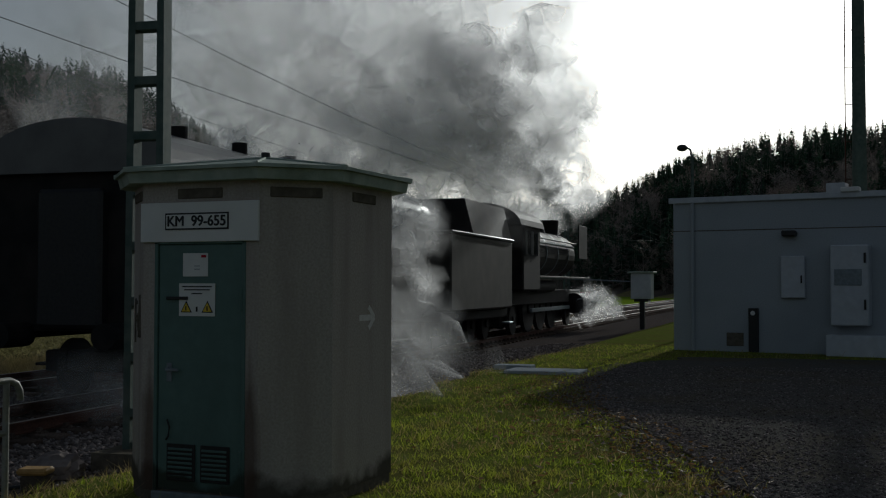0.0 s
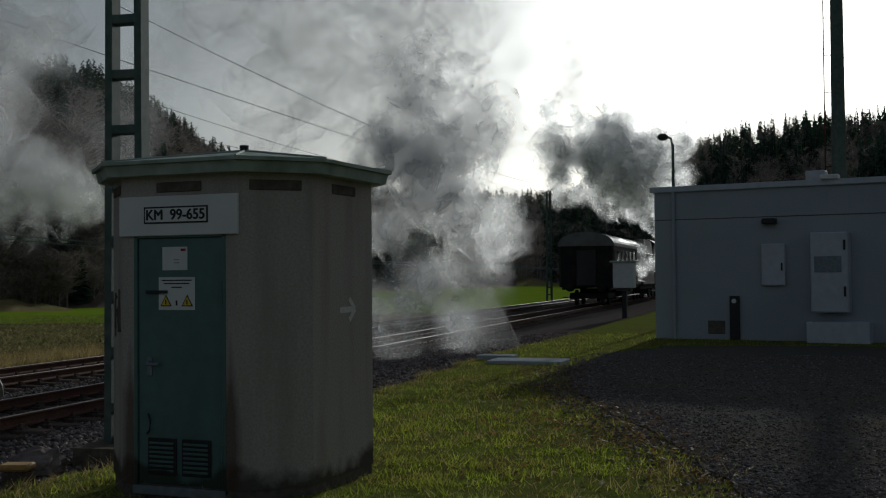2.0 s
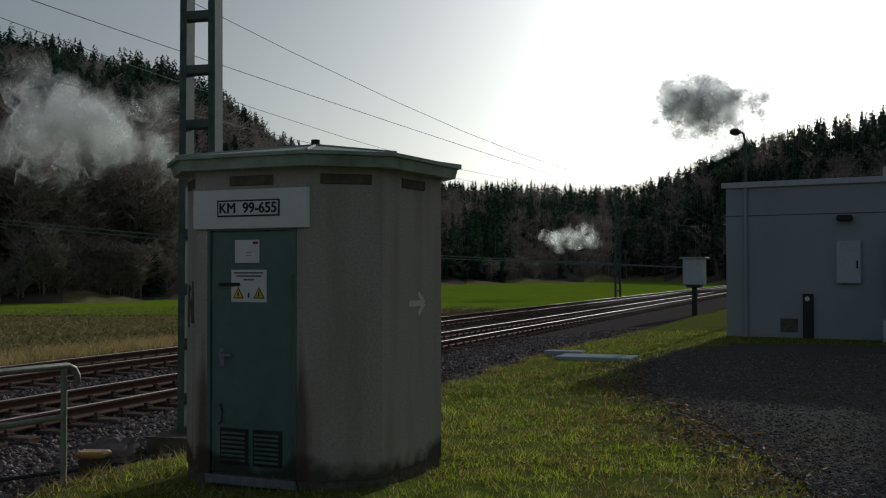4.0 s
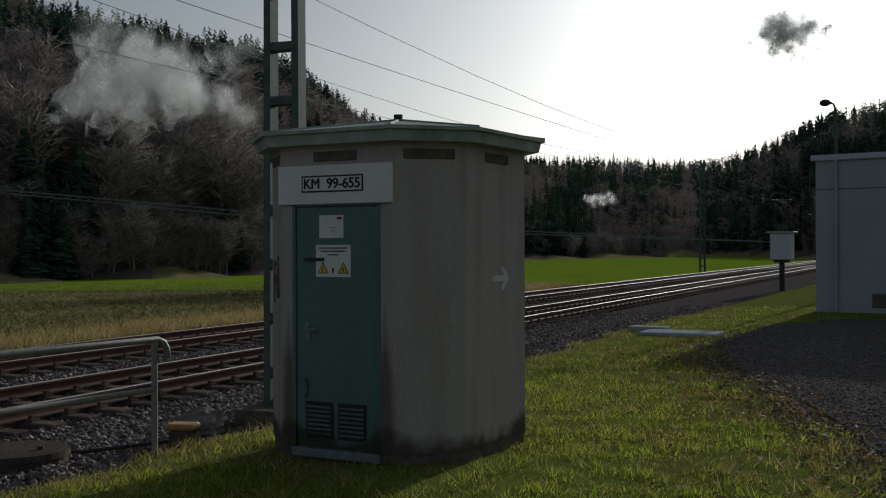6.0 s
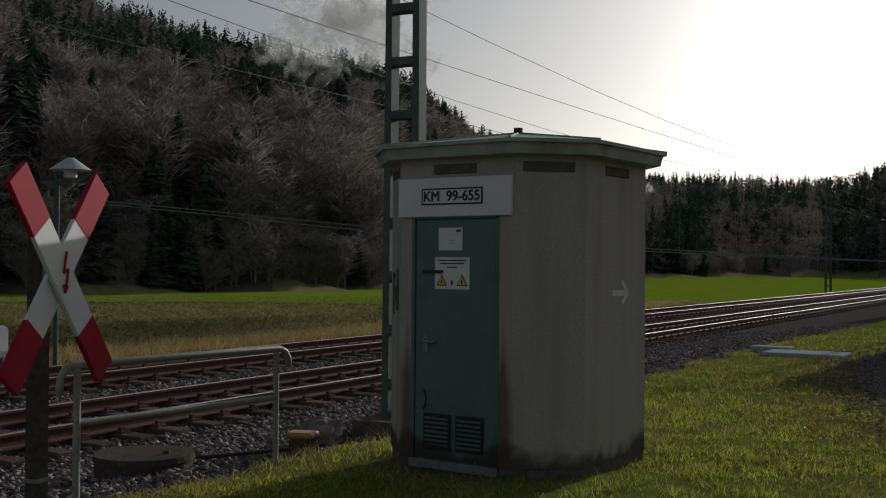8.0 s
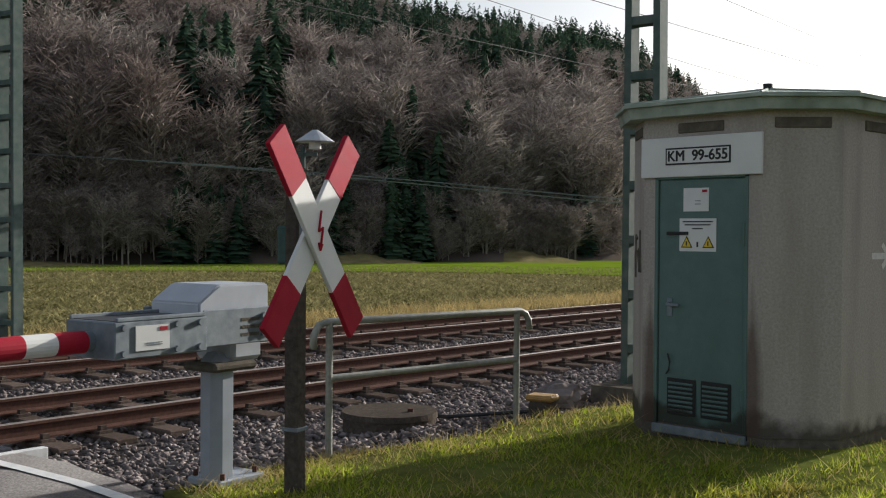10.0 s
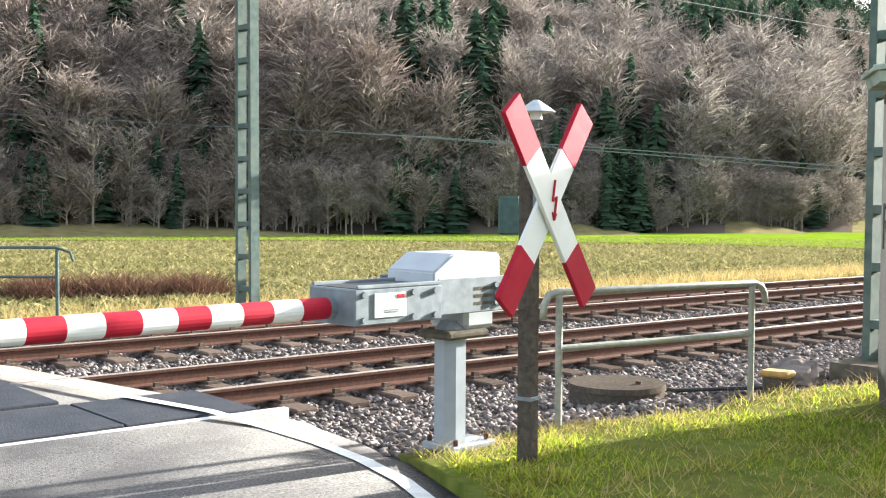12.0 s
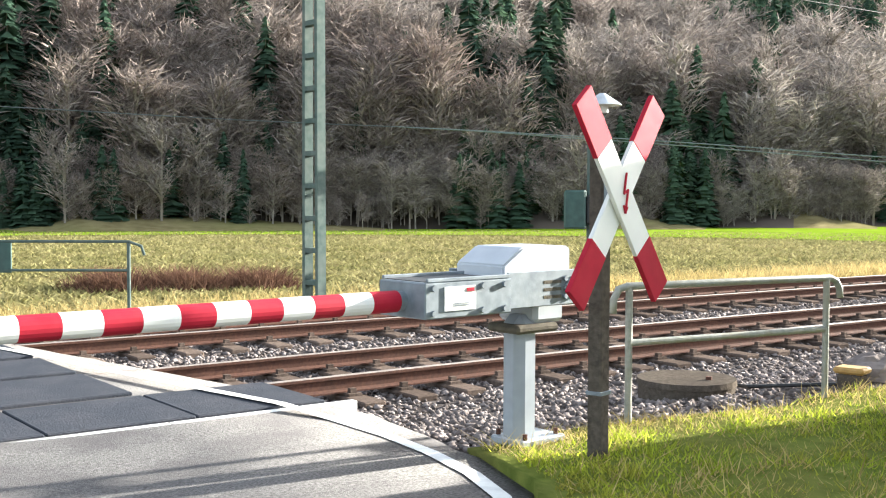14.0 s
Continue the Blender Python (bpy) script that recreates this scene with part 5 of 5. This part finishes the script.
def coach():
    # local +y is ahead; origin on the rails at the rear end
    o = empty("railway_coach", Matrix(), "old grey-green passenger coach with a rounded pale roof", "railway coach")
    L, Wd, z0, z1 = 14.2, 1.5, 1.15, 3.55
    for s in (-1, 1):
        part("side_wall", box(s * Wd - 0.05, s * Wd + 0.05, 0.1, L - 0.1, z0, z1, 0.02), M["coach"], o)
        part("waist_band", box(s * (Wd + 0.055) - 0.02, s * (Wd + 0.055) + 0.02, 0.1, L - 0.1, 2.28, 2.36, 0.01), M["coach"], o)
        for k in range(6):
            y = 2.1 + k * 2.0
            w = part("window", box(s * (Wd + 0.03) - 0.04, s * (Wd + 0.03) + 0.04, y - 0.45, y + 0.45, 2.42, 3.32, 0.02), M["glass"], o, "dark coach window")
            part("window_frame", box(s * (Wd + 0.05) - 0.04, s * (Wd + 0.05) + 0.04, y - 0.5, y + 0.5, 2.36, 2.42, 0.01), M["coach_roof"], w)
        for y in (0.75, L - 0.75):
            part("door", box(s * (Wd + 0.03) - 0.04, s * (Wd + 0.03) + 0.04, y - 0.38, y + 0.38, z0 + 0.05, 3.3, 0.02), M["loco"], o)
        part("solebar", box(s * 1.3 - 0.08, s * 1.3 + 0.08, 0, L, 0.95, 1.16, 0.01), M["loco"], o)
        part("footboard", box(s * 1.45 - 0.15, s * 1.45 + 0.15, 1.5, L - 1.5, 0.45, 0.5, 0.01), M["loco"], o)
    part("floor", box(-1.5, 1.5, 0.05, L - 0.05, 1.1, 1.2, 0.01), M["loco"], o)
    for y in (0.1, L - 0.1):
        e = part("end_wall", box(-1.45, 1.45, y - 0.05, y + 0.05, z0, z1 + 0.1, 0.02), M["loco"], o)
        part("gangway", box(-0.55, 0.55, y - 0.25, y + 0.25, z0, 3.3, 0.06), M["black"], e)
    # barrel roof
    bm = bmesh.new()
    prof = [(1.6 * math.cos(a), z1 + 0.85 * math.sin(a) ** 0.9) for a in np.linspace(0.0, math.pi, 17)]
    r0 = [bm.verts.new((x, -0.1, z)) for x, z in prof]
    r1 = [bm.verts.new((x, L + 0.1, z)) for x, z in prof]
    for k in range(16):
        bm.faces.new((r0[k], r0[k + 1], r1[k + 1], r1[k]))
    bm.faces.new(r0[::-1]); bm.faces.new(r1)
    bmesh.ops.recalc_face_normals(bm, faces=bm.faces[:])
    part("roof", bm, M["coach_roof"], o, "pale rounded roof")
    for y in np.arange(2, L, 2.4):
        part("roof_vent", tube((0.7, y, z1 + 0.66), (0.7, y, z1 + 0.95), 0.14, n=10), M["loco"], o)
    for y in (2.6, L - 2.6):
        b = part("bogie", box(-1.1, 1.1, y - 1.6, y + 1.6, 0.4, 0.75, 0.03), M["loco"], o)
        for d in (-1.25, 1.25):
            wheelset(b, y + d, 0.47, 0.0, M["loco"])
    part("battery_box", box(-1.3, 1.3, L / 2 - 1, L / 2 + 1, 0.35, 0.95, 0.03), M["loco"], o)
    for s in (-0.87, 0.87):
        part("buffer", tube((s, -0.6, 1.05), (s, 0.1, 1.05), 0.2, n=14), M["loco"], o)
    return o


def tender():
    o = empty("locomotive_tender", Matrix(), "black steam locomotive tender with a high coal bunker", "tender")
    part("tank", box(-1.5, 1.5, 0.3, 7.6, 0.98, 3.05, 0.05), M["coach"], o, "riveted water tank")
    part("tank_edge", box(-1.55, 1.55, 0.25, 7.65, 3.05, 3.12, 0.02), M["coach_roof"], o)
    bm = bmesh.new()
    prof = [(-1.5, 3.12), (1.5, 3.12), (1.25, 4.1), (-1.25, 4.1)]
    a = [bm.verts.new((x, 2.6, z)) for x, z in prof]
    b = [bm.verts.new((x, 7.5, z)) for x, z in prof]
    for k in range(4):
        bm.faces.new((a[k], a[(k + 1) % 4], b[(k + 1) % 4], b[k]))
    bm.faces.new(a[::-1]); bm.faces.new(b)
    bmesh.ops.recalc_face_normals(bm, faces=bm.faces[:])
    part("coal_bunker", bm, M["loco"], o)
    part("underframe", box(-1.3, 1.3, 0.1, 7.8, 0.7, 0.97, 0.03), M["loco"], o)
    for s in (-0.6, 0.6):
        part("frame_plate", box(s - 0.03, s + 0.03, 0.5, 7.5, 0.2, 0.7, 0.01), M["loco"], o)
    for y in (1.2, 3.0, 5.0, 6.8):
        wheelset(o, y, 0.5, 0.0, M["loco"])
    for s in (-0.87, 0.87):
        part("buffer", tube((s, -0.5, 1.05), (s, 0.3, 1.05), 0.2, n=14), M["loco"], o)
    part("step", box(1.3, 1.55, 7.0, 7.5, 0.5, 0.55, 0.01), M["galv"], o)
    return o


def locomotive():
    o = empty("steam_locomotive", Matrix(), "black steam locomotive with smoke deflectors running ahead", "locomotive")
    cab = part("cab", box(-1.5, 1.5, 0.2, 2.6, 1.5, 3.7, 0.05), M["loco"], o)
    bm = bmesh.new()
    prof = [(1.6 * math.cos(a), 3.65 + 0.75 * math.sin(a)) for a in np.linspace(0, math.pi, 13)]
    r0 = [bm.verts.new((x, -0.5, z)) for x, z in prof]
    r1 = [bm.verts.new((x, 2.8, z)) for x, z in prof]
    for k in range(12):
        bm.faces.new((r0[k], r0[k + 1], r1[k + 1], r1[k]))
    bm.faces.new(r0[::-1]); bm.faces.new(r1)
    bmesh.ops.recalc_face_normals(bm, faces=bm.faces[:])
    part("cab_roof", bm, M["loco"], cab)
    for s in (-1, 1):
        for y in (0.8, 1.7):
            part("cab_window", box(s * 1.5 - 0.03, s * 1.5 + 0.03, y - 0.33, y + 0.33, 2.75, 3.45, 0.01), M["glass"], cab)
            for f0, f1 in ((-0.38, -0.33), (0.33, 0.38)):
                part("window_frame", box(s * 1.52 - 0.04, s * 1.52 + 0.04, y + f0, y + f1, 2.7, 3.5, 0.005), M["coach_roof"], cab)
    part("boiler", tube((0, 2.5, 2.95), (0, 11.6, 2.95), 0.92, n=28), M["loco"], o, smooth=False)
    for y in (4.2, 6.2, 8.2, 10.2):
        part("boiler_band", tube((0, y, 2.95), (0, y + 0.07, 2.95), 0.935, n=28), M["galv"], o)
    part("smokebox_door", tube((0, 11.6, 2.95), (0, 11.85, 2.95), 0.8, 0.6, 24), M["loco"], o)
    part("chimney", tube((0, 10.6, 3.75), (0, 10.6, 4.45), 0.36, 0.42, 18), M["loco"], o)
    for y in (5.3, 8.0):
        part("dome", tube((0, y, 3.7), (0, y, 4.3), 0.45, 0.3, 18), M["loco"], o)
    for s in (-1, 1):
        part("smoke_deflector", box(s * 1.42 - 0.02, s * 1.42 + 0.02, 9.9, 11.7, 2.8, 4.2, 0.01), M["loco"], o, "upright smoke deflector plate")
        part("running_board", box(s * 1.2 - 0.3, s * 1.2 + 0.3, 2.6, 11.8, 1.95, 2.02, 0.01), M["loco"], o)
        part("cylinder", tube((s * 1.2, 9.9, 0.95), (s * 1.2, 11.2, 0.95), 0.42, n=18), M["loco"], o)
        part("coupling_rod", box(s * 1.02 - 0.04, s * 1.02 + 0.04, 3.2, 9.8, 0.72, 0.86, 0.01), M["galv"], o)
        part("injector_pipe", tube((s * 0.95, 3, 3.3), (s * 0.95, 11, 3.3), 0.05, n=8), M["galv"], o)
    part("frame", box(-1.0, 1.0, 0.3, 12.4, 1.0, 1.5, 0.03), M["loco"], o)
    # black block added between the wheels, closes the gap that looks dark below
    part("ash_pan", box(-0.6, 0.6, 0.6, 10.8, 0.25, 1.0, 0.04), M["loco"], o)
    for s in (-1, 1):
        part("air_tank", tube((s * 1.1, 3.2, 1.65), (s * 1.1, 6.0, 1.65), 0.22, n=14), M["loco"], o)
        part("hand_rail", tube((s * 1.0, 3.0, 3.45), (s * 1.0, 11.4, 3.45), 0.03, n=6), M["coach_roof"], o)
    part("buffer_beam", box(-1.45, 1.45, 12.3, 12.5, 0.9, 1.4, 0.02), M["red"], o)
    for y in (3.6, 5.5, 7.4):
        wheelset(o, y, 0.87, 0.0, M["loco"])
    for y in (1.4, 10.5):
        wheelset(o, y, 0.5, 0.0, M["loco"])
    return o


build_track(0.0, "near railway track with rusty rails on dark sleepers")
build_track(-SPACING, "far railway track with rusty rails on dark sleepers")
deck()
hut()
barrier()
cross_sign()
railing()
far_railing()
lattice_mast(-18.3, 7.15, -0.45, 0.40, 0.32, 11.0, 14, "green-grey lattice catenary mast at the edge of the field", 3.0)
lattice_mast(-6.70, 9.34, -0.1, 0.36, 0.28, 11.0, 10, "green-grey lattice catenary mast behind the hut", -3.6)
lattice_mast(-25.0, 87.0, -0.9, 0.52, 0.34, 9.5, 60, "distant lattice catenary mast beside the far track", 3.0)
manhole()
cable_box()
boulder(-7.0, 8.35, -0.05, 0.24, "rounded grey stone at the edge of the ballast")
boulder(-6.95, 9.75, -0.02, 0.36, "dark stone at the foot of the mast")
far_signal()
trackside_box()
technical_building()
street_lamp()
radio_tower()
for k, (x, y, w, d, z) in enumerate(((-6.0, 21.0, 1.5, 0.9, 0.02), (-6.9, 21.7, 0.8, 0.4, 0.05))):
    ob = mesh_object("concrete_slab", box(-w / 2, w / 2, -d / 2, d / 2, -0.06, 0.04, 0.015), M["render_wall"])
    ob.matrix_basis = pose(x, y, z, 0, 0, 4)
    tagged(ob, "flat pale concrete slab lying in the grass", "slab")
wires()
verge_plants()
field_plants()
woods()

COACH, TENDER, LOCO = coach(), tender(), locomotive()
COACH.scale, TENDER.scale, LOCO.scale = (1.12, 1.0, 1.06), (1.15, 1.05, 1.15), (1.15, 1.22, 1.15)


def rng_puffs(seed, n, x, y, z, r):
    g = np.random.default_rng(seed)
    q = np.clip(g.normal(0, 1, (n, 3)), -1.7, 1.7)
    return [(x[0] + a * x[1], y[0] + b * y[1], z[0] + c * z[1], abs(g.normal(r[0], r[1])) + 0.15) for a, b, c in q]


def column(seed, n, y0, y1, z0, z1, spread0, spread1, r0, r1, lean=0.0):
    """A plume that widens backwards from the chimney."""
    g = np.random.default_rng(seed)
    out = []
    for k in range(n):
        t = (k + g.random()) / n
        s = spread0 + (spread1 - spread0) * t
        out.append((lean * t + g.normal(0, s), y0 + (y1 - y0) * t + g.normal(0, s), z0 + (z1 - z0) * t ** 0.7 + g.normal(0, s * 0.7), (r0 + (r1 - r0) * t) * g.uniform(0.6, 1.25)))
    return out


PLUME = puff_cloud("chimney_plume", column(1, 90, 0, -15, 0.5, 5.2, 0.35, 1.7, 0.7, 1.5), M["smoke"], "dense grey exhaust plume rising from the chimney", 11, 16)
ROLLING = puff_cloud("rolling_plume", rng_puffs(21, 110, (0, 3.3), (0, 3.8), (0, 2.4), (1.7, 0.6)), M["smoke"], "broad grey smoke rolling behind the engine", 21, 12)
TRAIL = puff_cloud("drifting_smoke", rng_puffs(2, 95, (0, 4.2), (0, 5.0), (0, 2.8), (2.3, 0.7)), M["faint"], "broad grey smoke trail drifting over the track", 12, 10)
CYLINDER_STEAM = puff_cloud("cylinder_steam", rng_puffs(3, 12, (0, 0.6), (0, 1.0), (0, 0.4), (0.8, 0.2)), M["steam"], "white steam jet beside the cylinders", 13, 10)
SIDE_STEAM = puff_cloud("side_steam", rng_puffs(4, 14, (0, 0.4), (0, 1.6), (0, 0.6), (0.7, 0.2)), M["steam"], "white steam along the coach side", 14, 10)
TRACK_STEAM = puff_cloud("track_steam", rng_puffs(5, 90, (0, 1.1), (0, 1.6), (2.2, 1.9), (0.95, 0.3)), M["steam"], "white steam standing over the track", 15, 11)
LOW_STEAM = puff_cloud("low_steam", rng_puffs(25, 24, (0, 1.6), (0, 3.0), (0, 0.5), (0.9, 0.3)), M["veil"], "low steam lying on the ballast", 25, 7)
HUT_STEAM = puff_cloud("near_steam", rng_puffs(6, 34, (0, 1.3), (0, 0.6), (0, 0.45), (0.55, 0.16)), M["veil"], "thin steam drifting past the hut", 16, 15)
HILL_STEAM = puff_cloud("hillside_steam", rng_puffs(7, 40, (0, 5.5), (0, 3), (0, 2.3), (2.8, 0.8)), M["veil"], "thin pale steam hanging before the wooded slope", 17, 10)


def train_rows(start, dy):
    rows = []
    for t in (0, 0.5, 1, 1.5, 2, 2.5, 3, 3.5, 4, 5, 6, 8, 14):
        y = start + 27.0 * t + dy
        d = track_dir(y)
        p = on_track(y, 0, RAIL_TOP)
        rows.append((t, pose(p.x, p.y, p.z, 0, 0, math.degrees(math.atan2(-d.x, d.y)))))
    return rows


def drift(points):
    return [(t, pose(x, y, z, 0, 0, a)) for t, x, y, z, a in points]


def motions():
    walk(COACH, train_rows(14.2, 0))
    walk(TENDER, train_rows(14.9, 15.0))
    walk(LOCO, train_rows(14.9, 24.4))
    walk(PLUME, [(t, m @ pose(0, 13.2, 5.4)) for t, m in train_rows(14.9, 24.4)])
    walk(CYLINDER_STEAM, [(t, m @ pose(2.2, 12.8, 0.9, 0, 0, 25 * t)) for t, m in train_rows(14.9, 24.4)])
    walk(SIDE_STEAM, [(t, m @ pose(2.0, 12.0, 3.0, 0, 0, 12 * t)) for t, m in train_rows(14.2, 0)])
    walk(ROLLING, drift([(0, -20.8, 56.0, 9.8, 0), (1.0, -20.2, 75.0, 12.4, 6), (1.5, -22.0, 88.0, 11.7, 10), (2.0, -21.0, 95.0, 11.8, 14), (2.5, -21.6, 100.0, 13.8, 18), (3.2, -21.2, 106.0, 15.5, 22), (4.2, -28, 135, 22, 30), (5.5, -38.0, 170, 31.5, 40), (6.5, -42, 220, 45, 46), (9.3, -30, 300, 90, 55), (14, 40, 420, 190, 70)]))
    walk(TRAIL, drift([(0, -17.5, 34.0, 9.3, 0), (1.5, -17.5, 38.0, 10.4, 5), (2.4, -18.5, 41.0, 12.4, 9), (3.0, -20.0, 43.0, 14.0, 12), (3.6, -21.5, 45.0, 19.0, 15), (5.3, -26, 50, 60.0, 22), (9, -60, 80, 160.0, 30), (14, -100, 120, 280.0, 40)]))
    walk(TRACK_STEAM, drift([(0, -13.0, 22.5, -0.4, 0), (0.4, -12.2, 23.5, -0.2, 3), (0.8, -10.4, 25.4, 0.3, 6), (1.5, -10.8, 28.0, 1.2, 10), (2.2, -13.5, 34.0, 4.5, 16), (3.2, -20.0, 44.0, 12.5, 20), (4.2, -30, 60, 30, 25), (5.3, -40, 70, 60.0, 30), (14, -120, 160, 280.0, 40)]))
    walk(LOW_STEAM, drift([(0, -9.8, 16.5, 0.1, 0), (0.8, -11.6, 17.2, 0.1, 5), (1.6, -11.0, 23.5, 0.3, 10), (2.2, -13.5, 30.0, 1.0, 16), (3.2, -27.0, 78.0, 3.6, 20), (5.3, -70, 190, 9.0, 30), (14, -320, 420, 80.0, 40)]))
    walk(HUT_STEAM, drift([(0, -17, 8.0, 9.5, 0), (1.0, -13.5, 8.6, 7.0, 3), (1.5, -11.6, 9.0, 5.0, 5), (2.0, -9.4, 8.6, 3.9, 8), (2.4, -6.7, 7.0, 3.0, 10), (3.0, -5.4, 6.1, 2.75, 15), (3.2, -5.4, 6.0, 2.7, 16), (3.6, -6.2, 5.4, 2.6, 20), (5.0, -16, 0.0, 6.0, 30), (9, -40, -40, 20.0, 40), (14, -60, -90, 40, 50)]))
    walk(HILL_STEAM, drift([(0, -66, 80, 9, 0), (3, -69, 78, 12.0, 5), (5.3, -72, 76, 17.5, 10), (7.2, -71, 76, 17.5, 16), (8.2, -70, 90, 30, 19), (9.3, -60, 120, 62, 22), (14, -40, 200, 160, 30)]))


motions()
